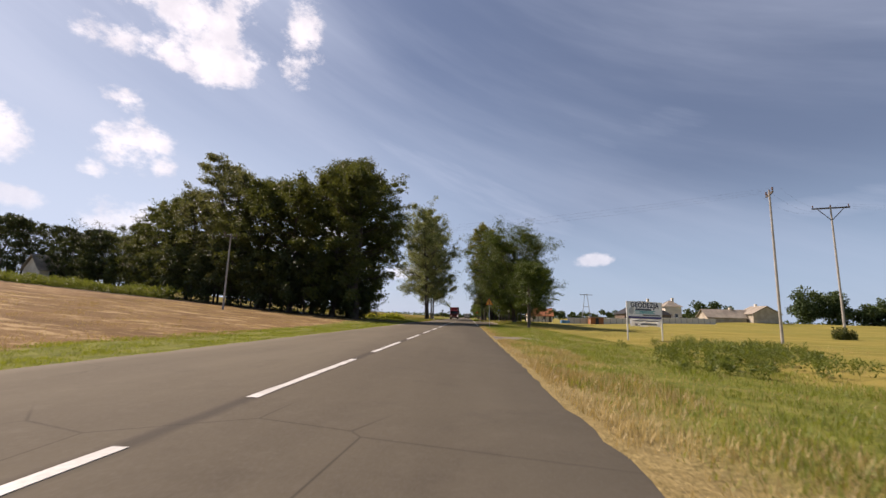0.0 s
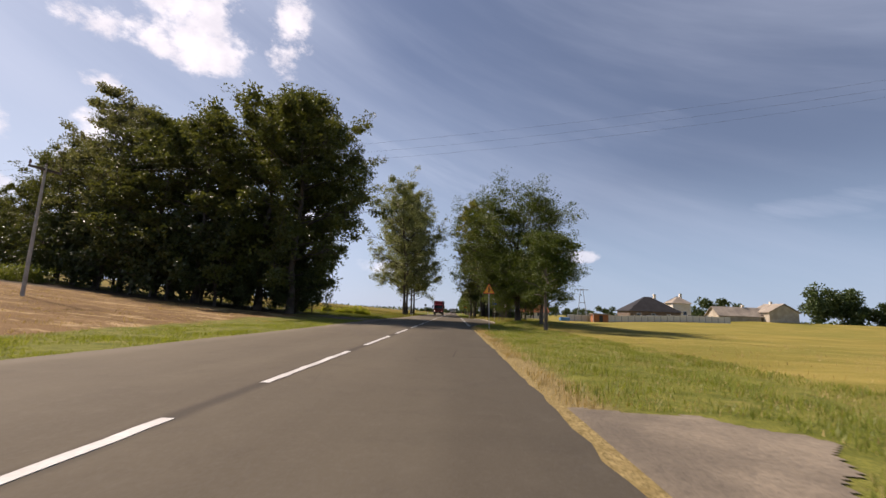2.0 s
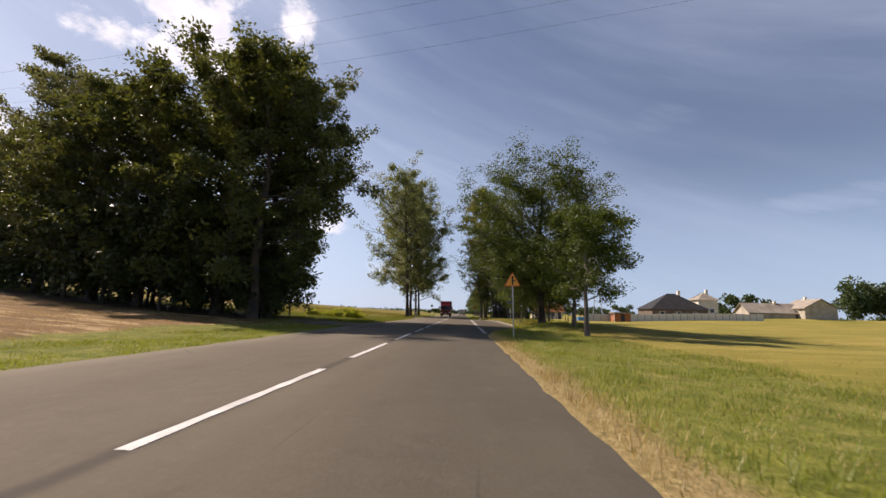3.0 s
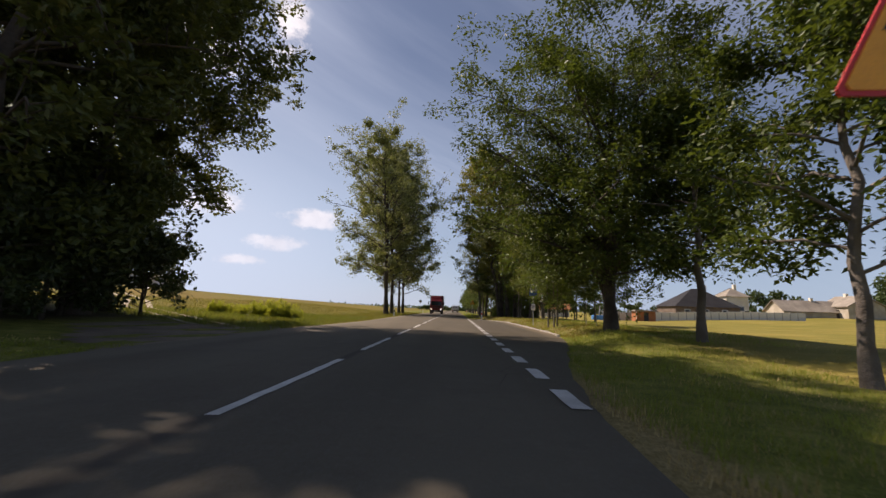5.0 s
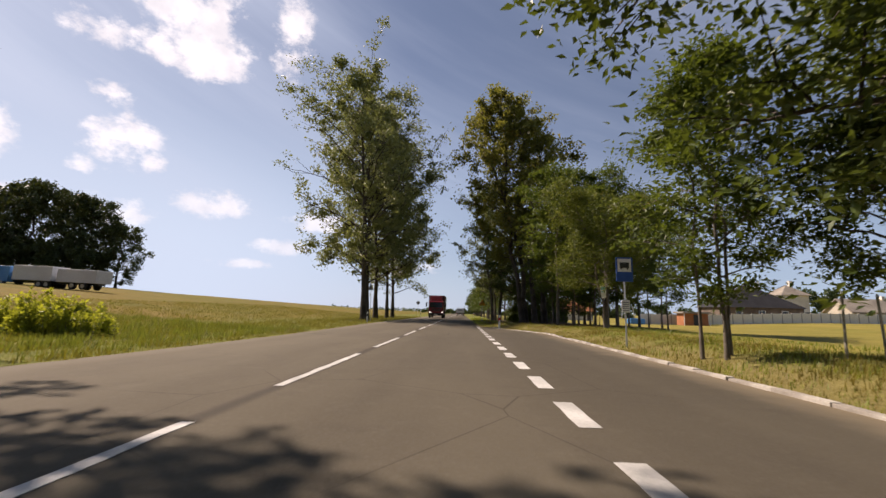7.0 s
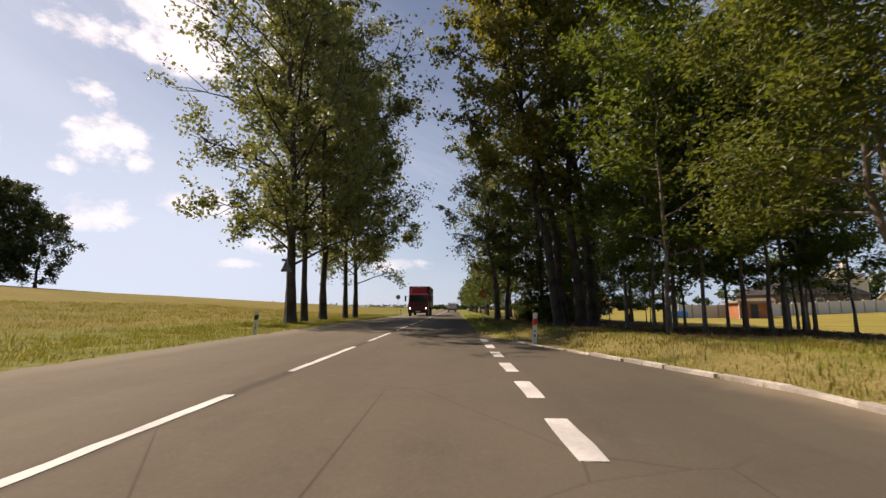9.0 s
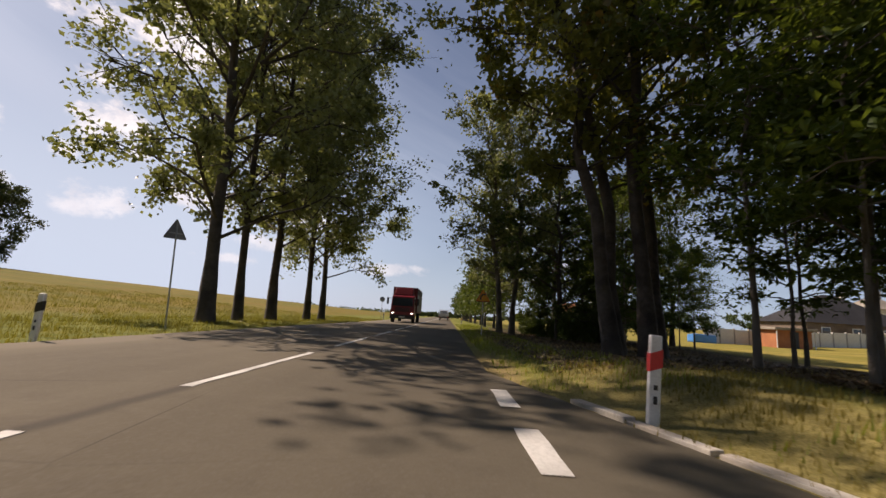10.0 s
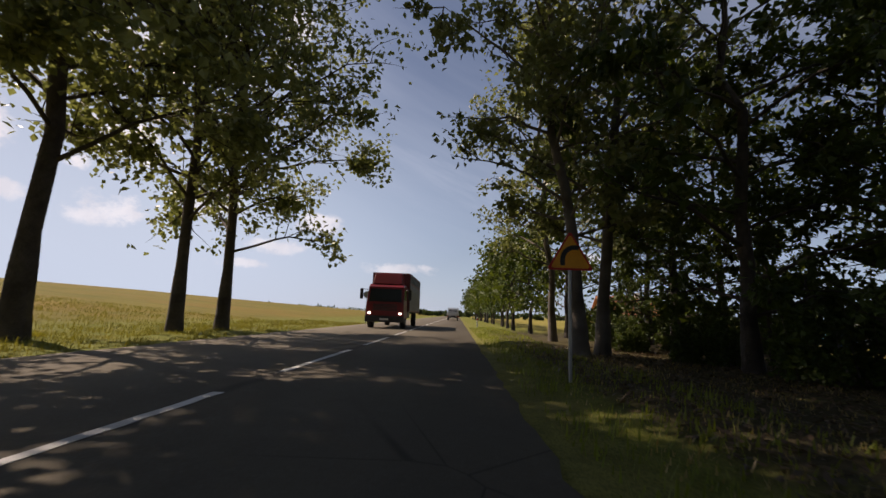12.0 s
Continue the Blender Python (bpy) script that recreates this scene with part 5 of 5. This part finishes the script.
def pickup(x, y):
    """A silver flatbed pickup with drop sides and a rack behind the cab, facing +y."""
    root = thing("flatbed_pickup", pose(x, y, 0.012), "silver flatbed pickup with drop sides driving away", "pickup truck")
    bed = part("bed_floor", block(-1.05, 1.05, 0.0, 3.3, 0.82, 0.94, 0.015), M_ALU, root)
    part("tailboard", block(-1.05, 1.05, -0.03, 0.02, 0.88, 1.32, 0.01), M_ALU, bed, "ribbed aluminium tailboard")
    for s in (-1, 1):
        part("side_board", block(min(s * 1.02, s * 1.06), max(s * 1.02, s * 1.06), 0.03, 3.27, 0.88, 1.32, 0.01), M_ALU, bed)
        part("rack_post", block(s * 0.95 - 0.04, s * 0.95 + 0.04, 3.22, 3.3, 0.94, 2.2, 0.01), M_ALU, root)
        part("tail_lamp", block(s * 0.88 - 0.12, s * 0.88 + 0.12, 0.02, 0.09, 0.62, 0.76, 0.02), M_TAIL, root, "red tail lamp")
        part("mirror", block(s * 1.2 - 0.09, s * 1.2 + 0.09, 4.55, 4.65, 1.45, 1.7, 0.03), M_BLACK, root)
    for z in (1.5, 1.72, 1.94, 2.14):
        part("rack_rail", block(-0.91, 0.91, 3.23, 3.29, z, z + 0.07, 0.008), M_ALU, root)
    cab = part("cab", side_profile([(3.4, 0.5), (3.4, 1.98), (3.6, 2.1), (4.3, 2.1), (5.05, 1.4), (5.75, 1.15), (5.8, 0.5)], -0.96, 0.96, 0.12, 0.06), M_SILVER, root)
    part("rear_window", block(-0.7, 0.7, 3.385, 3.42, 1.45, 1.9, 0.01), M_GLASS, cab, "dark rear window")
    part("bumper", block(-0.9, 0.9, 0.05, 0.15, 0.45, 0.58, 0.02), M_BLACK, root)
    part("plate_bar", block(-0.26, 0.26, 0.035, 0.048, 0.47, 0.57), M_WHITE, root, "white bar")
    part("chassis", block(-0.4, 0.4, 0.15, 5.4, 0.5, 0.8, 0.02), M_BLACK, root)
    for yy in (1.0, 4.9):
        for s in (-1, 1):
            wheel(root, s * 0.82, yy, 0.34, 0.22)
    return root


pickup(1.94, 167.5)


def container_lorry():
    """The parked articulated lorry on the hill: a blue cab and two pale boxes."""
    x0, y0 = -57.0, 106.0
    root = thing("parked_lorry", pose(x0, y0, ground_z(x0 + 8, y0) + 0.1, 0, 1.2, 0), "parked lorry with blue cab and two white boxes", "lorry")
    cab = part("cab", side_profile([(0.0, 0.6), (0.0, 1.9), (0.3, 2.6), (2.1, 2.6), (2.1, 0.6)], -1.2, 1.2, 0.08, 0.06), M_TARP, root, "blue cab")
    cab.matrix_local = pose(0, 0, 0, 0, 0, -90)
    part("front_box", block(2.6, 7.8, -1.22, 1.22, 0.9, 2.75, 0.05), M_TRAILER, root, "white box")
    part("rear_box", block(8.5, 13.7, -1.22, 1.22, 0.85, 2.5, 0.05), M_TRAILER, root, "white box")
    part("chassis", block(0.8, 13.5, -0.5, 0.5, 0.6, 0.9, 0.03), M_BLACK, root)
    for x in (1.2, 6.2, 7.2, 10.6, 12.0):
        for s in (-1, 1):
            hub = part("wheel", rod((x, s * 0.9, 0.48), (x, s * 1.18, 0.48), 0.48, sides=18), M_RUBBER, root)
            part("rim", rod((x, s * 1.181, 0.48), (x, s * 1.2, 0.48), 0.26, sides=14), M_STEEL, hub)


container_lorry()


# ---- buildings beyond the meadow ----
def house(name, x, y, wide, deep, eaves, ridge, turn, mat_wall, mat_roof, label, hip=0.0, windows=2, door=True, over=0.5):
    root = thing(name, pose(x, y, ground_z(x, y), 0, 0, turn), label, "house")
    w, d = wide / 2 + over, deep / 2 + over
    if hip > 0.5:
        part("wall", block(-wide / 2, wide / 2, -deep / 2, deep / 2, -0.5, eaves), mat_wall, root)
        bm = bmesh.new()
        lo = [bm.verts.new(p) for p in ((-w, -d, eaves), (w, -d, eaves), (w, d, eaves), (-w, d, eaves))]
        r = [bm.verts.new((-w + hip, 0, ridge)), bm.verts.new((w - hip, 0, ridge))]
        for f in ((lo[0], lo[1], r[1], r[0]), (lo[2], lo[3], r[0], r[1]), (lo[3], lo[0], r[0]), (lo[1], lo[2], r[1]), (lo[3], lo[2], lo[1], lo[0])):
            bm.faces.new(f)
        bmesh.ops.recalc_face_normals(bm, faces=bm.faces[:])
    else:
        wall = outline([(-deep / 2, -0.5), (deep / 2, -0.5), (deep / 2, eaves), (0.0, ridge - 0.1), (-deep / 2, eaves)], wide)
        bmesh.ops.rotate(wall, verts=wall.verts[:], matrix=Matrix.Rotation(radians(90), 3, "Z"))
        part("wall", wall, mat_wall, root)
        drop = (ridge - eaves) / (deep / 2) * over
        bm = outline([(-d, eaves - drop), (0.0, ridge), (d, eaves - drop), (d, eaves - drop + 0.22), (0.0, ridge + 0.22), (-d, eaves - drop + 0.22)], 2 * w)
        bmesh.ops.rotate(bm, verts=bm.verts[:], matrix=Matrix.Rotation(radians(90), 3, "Z"))
    roof = part("roof", bm, mat_roof, root)
    part("chimney", block(wide * 0.12, wide * 0.12 + 0.7, -0.35, 0.35, ridge - 1.0, ridge + 0.9, 0.02), M_PLASTER, roof, "pale chimney")
    for i in range(windows):
        px = -wide / 2 + wide * (i + 0.6) / (windows + 0.4)
        f = part("window", block(px - 0.65, px + 0.65, -deep / 2 - 0.06, -deep / 2 + 0.02, eaves * 0.35, eaves * 0.35 + 1.3), M_WHITE, root, "white window frame")
        part("pane", block(px - 0.55, px + 0.55, -deep / 2 - 0.075, -deep / 2 - 0.062, eaves * 0.35 + 0.1, eaves * 0.35 + 1.2), M_GLASS, f, "dark pane")
    if door:
        part("door", block(wide * 0.4 - 0.5, wide * 0.4 + 0.5, -deep / 2 - 0.05, -deep / 2 + 0.02, 0.0, 2.1), M_WOOD_POLE, root)
    return root


M_BARN_WALL = surface("weathered_barn_wall", (0.34, 0.3, 0.23), (0.5, 0.45, 0.36), 0.5, 0.9)
M_BROWN_WALL = surface("brown_wall", (0.1, 0.072, 0.052), (0.17, 0.13, 0.1), 0.8, 0.9)
house("house", 62.8, 147.0, 15.17, 9.75, 2.87, 7.5, 0.0, M_BROWN_WALL, M_SLATE, "low house with big dark hipped roof behind wall", 7.0, 3)
house("house", 74.61, 152.0, 5.56, 5.25, 5.73, 8.09, 0.0, M_PLASTER, M_ETERNIT, "two-storey cream house with grey pyramid roof", 3.4, 2)
house("barn", 93.8, 153.0, 15.0, 6.7, 1.6, 4.2, 0.0, M_BARN_WALL, M_ETERNIT, "long low barn with weathered grey roof", 0.0, 0)
house("barn", 104.5, 151.0, 8.0, 9.0, 3.1, 5.6, 90.0, M_BARN_WALL, M_ETERNIT, "pale gabled farm building with grey roof", 0.0, 1)
house("house", 30.35, 165.0, 9.27, 6.0, 2.53, 5.06, 0.0, M_PLASTER, M_BRICK, "house with red tiled roof beyond the meadow", 0.0, 2)
house("house", -91.04, 82.5, 5.2, 6.74, 2.53, 5.56, 70.0, M_PLASTER, M_ETERNIT, "small house with steep gable among hill trees", 0.0, 1)


def kiosk():
    root = thing("brick_shed", pose(41.7, 129.0, ground_z(41.7, 129.0)), "small orange brick shed with flat grey roof", "shed")
    part("wall", block(-1.95, 1.95, -1.3, 1.3, -0.2, 1.95), M_BRICK, root)
    part("roof", block(-2.35, 2.35, -1.7, 1.7, 1.95, 2.25, 0.05), M_ETERNIT, root)
    for x in (-2.1, 2.1):
        part("porch_post", rod((x, -1.55, -0.1), (x, -1.55, 1.95), 0.06), M_WHITE, root)
    part("opening", block(-0.45, 0.5, -1.33, -1.29, 0.0, 1.8), M_BLACK, root, "dark doorway")


kiosk()


def yard_wall():
    root = thing("yard_wall", pose(0, 0, 0), "long pale grey concrete panel wall round the yard", "wall")
    a, b = Vector((33.7, 131.0)), Vector((82.6, 138.5))
    n = 25
    ang = math.degrees(math.atan2(b.y - a.y, b.x - a.x))
    first = None
    for i in range(n):
        p = a.lerp(b, (i + 0.5) / n)
        if first is None:
            ob = first = part("panel", block(-1.0, 1.0, -0.06, 0.06, -0.3, 1.8, 0.02), M_WALL, root)
            post = part("post", block(-0.09, 0.09, -0.1, 0.1, -0.3, 1.9, 0.02), M_CONCRETE, root)
        else:
            ob = new("panel", first.data)
            post2 = new("post", post.data)
            post2.parent = root
            q = a.lerp(b, i / n)
            post2.matrix_local = pose(q.x, q.y, ground_z(q.x, q.y), 0, 0, ang)
        ob.parent = root
        ob.matrix_local = pose(p.x, p.y, ground_z(p.x, p.y) - 0.03 * (i % 3), 0, 0, ang)
    post.matrix_local = pose(a.x, a.y, ground_z(a.x, a.y), 0, 0, ang)


yard_wall()


def blue_heap():
    root = thing("covered_stack", pose(32.5, 129.5, ground_z(32.5, 129.5)), "stack covered with blue sheeting in the yard", "stack")
    bm = block(-1.3, 1.3, -0.8, 0.8, 0.0, 0.95, 0.15)
    for v in bm.verts:
        v.co += Vector((0.12 * noise.noise(v.co * 1.3), 0.1 * noise.noise(v.co * 1.1 + Vector((5, 0, 0))), 0.15 * noise.noise(v.co)))
    part("sheet", bm, M_TARP, root)
    part("pallet", block(-1.25, 1.25, -0.75, 0.75, -0.1, 0.04), M_WOOD_POLE, root)


blue_heap()


# ---- far woods ----
def far_woods():
    """The belt of trees along the horizon, as clumps of leaves."""
    rng = np.random.default_rng(8)
    centres, spreads = [], []
    for x, y, wide, tall, n in ((136.6, 172.5, 9.3, 13.5, 40), (166.0, 170.0, 46.0, 8.0, 90), (146.7, 173.0, 9.3, 13.5, 40), (97.8, 172.5, 15.2, 8.0, 26), (168.6, 167.5, 30.3, 9.3, 60), (202.3, 160.0, 33.7, 14.3, 80), (252.9, 165.0, 50.6, 15.2, 110),
                                 (80.1, 210.0, 75.9, 5.1, 60), (24.0, 310.0, 90.0, 2.6, 120), (320.3, 150.0, 50.6, 16.9, 100)):
        for _ in range(n):
            u = rng.uniform(-0.5, 0.5)
            top = tall * (0.75 + 0.35 * np.sin(u * 19.0 + x) * 0.5 + 0.2 * rng.random())
            px, py = x + u * wide, y + rng.uniform(-3.0, 3.0)
            centres.append((px, py, ground_z(px, py) + top * rng.random() ** 0.7))
            spreads.append(tall * rng.uniform(0.1, 0.2) + 0.5)
    v, q = leaf_quads(rng, np.array(centres), np.array(spreads), 60000, 1.0, 0.62)
    v[:, 2] = np.maximum(v[:, 2], -1.0)
    ob = new("far_woods", fast_mesh("far_woods", v, q, M_LEAF_FAR))
    tagged(ob, "belt of green trees along the horizon", "woods", kind="stuff")
    # the rim of woods far off, all round the horizon
    centres, spreads = [], []
    for k in range(2600):
        a = rng.uniform(0, 2 * np.pi)
        r = rng.uniform(500.0, 800.0)
        px, py = r * np.sin(a), 100.0 + r * np.cos(a)
        if abs(px) < 14.0:
            continue
        centres.append((px, py, ground_z(px, py) + rng.uniform(0.0, 2.0)))
        spreads.append(rng.uniform(6.0, 10.0))
    v, q = leaf_quads(rng, np.array(centres), np.array(spreads), 20000, 3.4, 2.4, flat=0.33)
    v[:, 2] = np.maximum(v[:, 2], -1.5)
    ob = new("distant_woods", fast_mesh("distant_woods", v, q, M_LEAF_FAR))
    tagged(ob, "blue-green woods far away on the horizon", "woods", kind="stuff")


far_woods()


# ---- shrubs ----
def bush(label, at, seed, wide, tall, stems, leaves, leaf, mat):
    """A bush leafy to the ground: upright stems of uneven height, each set with small leaves."""
    rng = np.random.default_rng(seed)
    tubes, centres, spreads = Tubes(), [], []
    for _ in range(stems):
        a, d = rng.uniform(0, 2 * np.pi), wide * np.sqrt(rng.random())
        foot = np.array([d * np.cos(a), d * np.sin(a) * 0.7, -0.05])
        h = tall * rng.uniform(0.45, 1.0) * (1.0 - 0.4 * (d / wide) ** 2)
        top = foot + np.array([rng.normal(0, 0.18), rng.normal(0, 0.15), 1.0]) * h
        mid = (foot + top) / 2 + rng.normal(0, 0.05, 3)
        tubes.add([foot, mid, top], [0.012, 0.008, 0.004], 4)
        for f in (0.2, 0.4, 0.6, 0.8, 0.97):
            centres.append(foot + (top - foot) * f)
            spreads.append(0.22 - 0.1 * f)
    root = thing("shrub", pose(at[0], at[1], ground_z(*at)), label, "shrub", "shrubs on the slope")
    new("stems", tubes.mesh("stems", M_BARK_PALE)).parent = root
    v, q = leaf_quads(rng, np.array(centres), np.array(spreads), leaves, leaf[0], leaf[1], droop=-0.2, flat=1.2)
    v[:, 2] = np.maximum(v[:, 2], 0.02)
    new("foliage", fast_mesh("foliage", v, q, mat)).parent = root
    return root


def shrubs():
    s = bush("airy yellow-green shrub with upright stems on the grassy slope", (-10.2, 66.4), 61, 1.1, 1.5, 42, 5200, (0.12, 0.065), M_SHRUB)
    for i, (x, y, k) in enumerate(((-12.6, 66.2, 0.55), (-11.5, 66.0, 0.8), (-9.1, 67.0, 0.75), (-14.0, 66.4, 0.7))):
        turned(s, x, y, 70.0 * i, k)
    bush("dark green bush round the foot of the pole", (40.3, 40.6), 62, 0.9, 1.5, 30, 2200, (0.16, 0.09), M_LEAF_WOOD)


def understorey():
    """Leafy bushes between the trunks of the grove."""
    u = bush("dark leafy bush between the trunks of the grove", (10.6, 103.6), 63, 1.5, 2.3, 60, 5200, (0.15, 0.1), M_LEAF_LOCUST)
    tagged(u, category="bush", group="understorey of the grove")
    for i, (x, y, k) in enumerate(((9.4, 106.6, 0.64), (8.9, 110.6, 0.64), (11.8, 111.4, 0.88), (15.2, 112.4, 0.96), (9.8, 116.4, 0.8), (13.6, 117.0, 0.96))):
        turned(u, x, y, 67.0 * i, k)


understorey()


def hedge_weeds():
    """The strip of tall bright weeds along the upper edge of the field."""
    rng = np.random.default_rng(75)
    n = 1500
    x = rng.uniform(-84.0, -41.0, n)
    y = 53.0 - 0.12 * (x + 41.0) + rng.uniform(0.0, 4.0, n)
    tall = 0.7 + 1.1 * np.clip([0.5 + noise.noise((a * 0.3, b * 0.3, 7.0)) for a, b in zip(x, y)], 0.05, 1.0)
    c = np.stack([x, y, height(x, y) + tall * rng.random(n)], 1)
    v, q = leaf_quads(rng, c, tall * 0.35, 26000, 0.26, 0.12, droop=-0.4, flat=1.1)
    v[:, 2] = np.maximum(v[:, 2], height(v[:, 0], v[:, 1]) + 0.02)
    tagged(new("field_weeds", fast_mesh("field_weeds", v, q, M_WEED)), "tall bright green weeds along the field's edge", "weeds", kind="stuff")


hedge_weeds()
shrubs()


# ---- grass ----
def blades(name, label, area, count, tall, wide, mat, seed, thin=None, lean=0.35):
    """Single blades of grass, as one object: area gives x and y ranges."""
    rng = np.random.default_rng(seed)
    x = rng.uniform(area[0], area[1], count)
    y = rng.uniform(area[2], area[3], count)
    clump = np.array([noise.noise((a * 0.9, b * 0.9, seed)) for a, b in zip(x, y)])
    keep = rng.random(count) < np.clip(0.55 + 0.9 * clump, 0.08, 1.0)
    keep &= ~((x > left_edge(y) - 0.05) & (x < right_edge(y) + 0.1 + 0.15 * clump))
    keep &= ~((x > 3.4) & (x < 5.85) & (y > 13.8 + 0.89 * (x - 3.3)) & (y < 17.3))
    if thin is not None:
        keep &= thin(x, y, rng)
    x, y, clump = x[keep], y[keep], clump[keep]
    n = len(x)
    z = height(x, y) - 0.02
    h = tall * rng.uniform(0.4, 1.25, n) * (0.8 + 0.6 * clump)
    a = rng.uniform(0, 2 * np.pi, n)
    d = np.stack([np.cos(a), np.sin(a), np.zeros(n)], 1)
    bend = np.stack([-np.sin(a), np.cos(a), np.zeros(n)], 1) * rng.normal(0, lean, (n, 1)) + np.array([0.1, 0.0, 0.0])
    p = np.stack([x, y, z], 1)
    w = (wide * rng.uniform(0.6, 1.4, n))[:, None]
    top = p + bend * h[:, None] + np.array([0, 0, 1.0]) * h[:, None]
    v = np.stack([p - d * w / 2, p + d * w / 2, top + d * w * 0.12, top - d * w * 0.12], 1).reshape(-1, 3)
    ob = new(name, fast_mesh(name, v, np.arange(n * 4).reshape(-1, 4), mat))
    return tagged(ob, label, "grass", kind="stuff")


blades("verge_grass", "lush green grass on the roadside verge", (3.88, 10.12, -3.0, 56.0), 150000, 0.11, 0.012, M_GRASS, 71, lean=0.55)
blades("verge_straw", "dry stalks mixed into the verge grass", (3.9, 10.5, -4.0, 52.0), 45000, 0.085, 0.008, M_STRAW, 83, lean=0.6)
blades("dry_grass", "dry straw-coloured grass along the tarmac edge", (3.41, 5.56, -4.0, 48.0), 90000, 0.13, 0.01, M_STRAW, 72, thin=lambda x, y, rng: x < 4.0 + 1.43 * smooth(y, 17.0, 7.0) + rng.normal(0.0, 0.3, len(x)), lean=0.5)
blades("meadow_grass", "dry meadow grass with yellowed stalks", (5.9, 26.98, -3.0, 60.0), 24000, 0.08, 0.02, M_STRAW, 73)


def weeds():
    """A patch of rank weeds: leafy stalks of uneven height."""
    rng = np.random.default_rng(74)
    n = 520
    x, y = rng.uniform(7.2, 16.9, n), rng.uniform(4.5, 17.0, n)
    keep = (np.abs(x - 5.5 - 0.56 * y) < 2.2 + rng.normal(0, 0.6, n))
    x, y = x[keep], y[keep]
    tall = 0.12 + 0.36 * np.clip([0.5 + noise.noise((a * 0.5, b * 0.35, 3.0)) for a, b in zip(x, y)], 0.05, 1.0)
    c = np.stack([x, y, height(x, y) + tall * 0.5], 1)
    c = np.concatenate([c, c + np.stack([0.1 * tall, 0.0 * tall, 0.35 * tall], 1)])
    v, q = leaf_quads(rng, c, np.concatenate([tall * 0.7, tall * 0.5]), 22000, 0.1, 0.028, droop=-0.5, flat=0.9)
    tagged(new("tall_weeds", fast_mesh("tall_weeds", v, q, M_WEED)), "tall dark-green weeds in the swale", "weeds", kind="stuff")


weeds()
blades("bay_grass", "short dry grass behind the bus bay kerb", (4.55, 10.96, 56.0, 87.0), 60000, 0.12, 0.016, M_GOLD, 75, thin=lambda x, y, rng: (x < 8.25) | (y < 81.5))
blades("bay_green_grass", "short green grass behind the bus bay kerb", (4.38, 13.49, 52.0, 83.0), 34000, 0.14, 0.02, M_GRASS, 76, thin=lambda x, y, rng: (x < 8.4) | (y < 81.0))
blades("grove_grass", "patchy green grass under the roadside trees", (3.71, 6.24, 85.0, 131.0), 15000, 0.15, 0.022, M_GRASS, 77)
blades("grove_dry_grass", "dry yellowed tufts under the roadside trees", (4.2, 15.0, 86.0, 108.0), 16000, 0.08, 0.02, M_STRAW, 84, lean=0.6)
blades("left_verge_grass", "short green grass on the verge", (-8.01, -4.38, 0.0, 47.5), 85000, 0.085, 0.016, M_GRASS, 78, lean=0.5)
blades("slope_grass", "long green grass at the foot of the slope", (-10.1, -4.4, 56.0, 131.0), 70000, 0.15, 0.02, M_OLIVE, 79)
blades("lush_grass", "lush long grass round the shrubs on the slope", (-17.0, -5.2, 54.0, 76.0), 52000, 0.24, 0.02, M_WEED, 82, thin=lambda x, y, rng: y > 54.0 - 0.45 * (x + 5.2))
blades("slope_dry_grass", "dry yellowed grass on the slope", (-30.0, -6.6, 60.0, 125.0), 90000, 0.18, 0.022, M_OLIVE, 80)
blades("stubble", "pale cut stubble stalks in the field", (-31.0, -7.2, 0.0, 48.0), 60000, 0.085, 0.02, M_STRAW, 81)


# ---- litter, stakes, pylon ----
def leaf_litter():
    """Fallen leaves and dry twigs under the grove."""
    rng = np.random.default_rng(91)
    n = 26000
    x, y = rng.uniform(4.7, 15.2, n), rng.uniform(81.5, 111.0, n)
    x = np.where(y < 86.5, np.maximum(x, 8.25 + 1.0 * rng.random(n)), x)
    z = height(x, y) + rng.uniform(0.005, 0.06, n)
    a = rng.uniform(0, 2 * np.pi, n)
    d = np.stack([np.cos(a), np.sin(a), rng.normal(0, 0.35, n)], 1) * rng.uniform(0.025, 0.065, (n, 1))
    s = np.stack([-np.sin(a), np.cos(a), rng.normal(0, 0.35, n)], 1) * rng.uniform(0.012, 0.03, (n, 1))
    p = np.stack([x, y, z], 1)
    v = np.stack([p - d, p + s, p + d, p - s], 1).reshape(-1, 3)
    mat = foliage("fallen_leaves", (0.04, 0.027, 0.014), (0.12, 0.078, 0.04), clear=0.1)
    tagged(new("leaf_litter", fast_mesh("leaf_litter", v, np.arange(4 * n).reshape(-1, 4), mat)), "brown fallen leaves and twigs under the trees", "leaf litter", kind="stuff")


leaf_litter()


def stake(x, y, tall, lean):
    root = thing("tree_stake", pose(x, y, ground_z(x, y), lean, lean * 0.6, 0), "pale wooden tree stake in the grass", "stake", "tree stakes")
    part("shaft", rod((0, 0, -0.3), (0, 0, tall), 0.025, 0.022, 8), M_KERB, root)
    part("tip", rod((0, 0, tall), (0, 0, tall + 0.06), 0.03, 0.008, 8), M_WHITE, root, "white painted tip")


stake(9.69, 62.95, 1.25, 1.0)
stake(10.2, 62.7, 1.2, -1.5)


def pylon():
    x, y = 58.2, 200.0
    root = thing("pylon", pose(x, y, ground_z(x, y)), "far grey A-frame power pylon", "pylon")
    for s in (-1, 1):
        part("leg", rod((s * 2.2, 0, -0.5), (s * 0.45, 0, 13.0), 0.17, 0.12, 8), M_STEEL, root)
    part("crossarm", block(-2.9, 2.9, -0.13, 0.13, 12.3, 12.6), M_STEEL, root)
    part("tie", block(-1.2, 1.2, -0.1, 0.1, 6.7, 6.95), M_STEEL, root)


pylon()
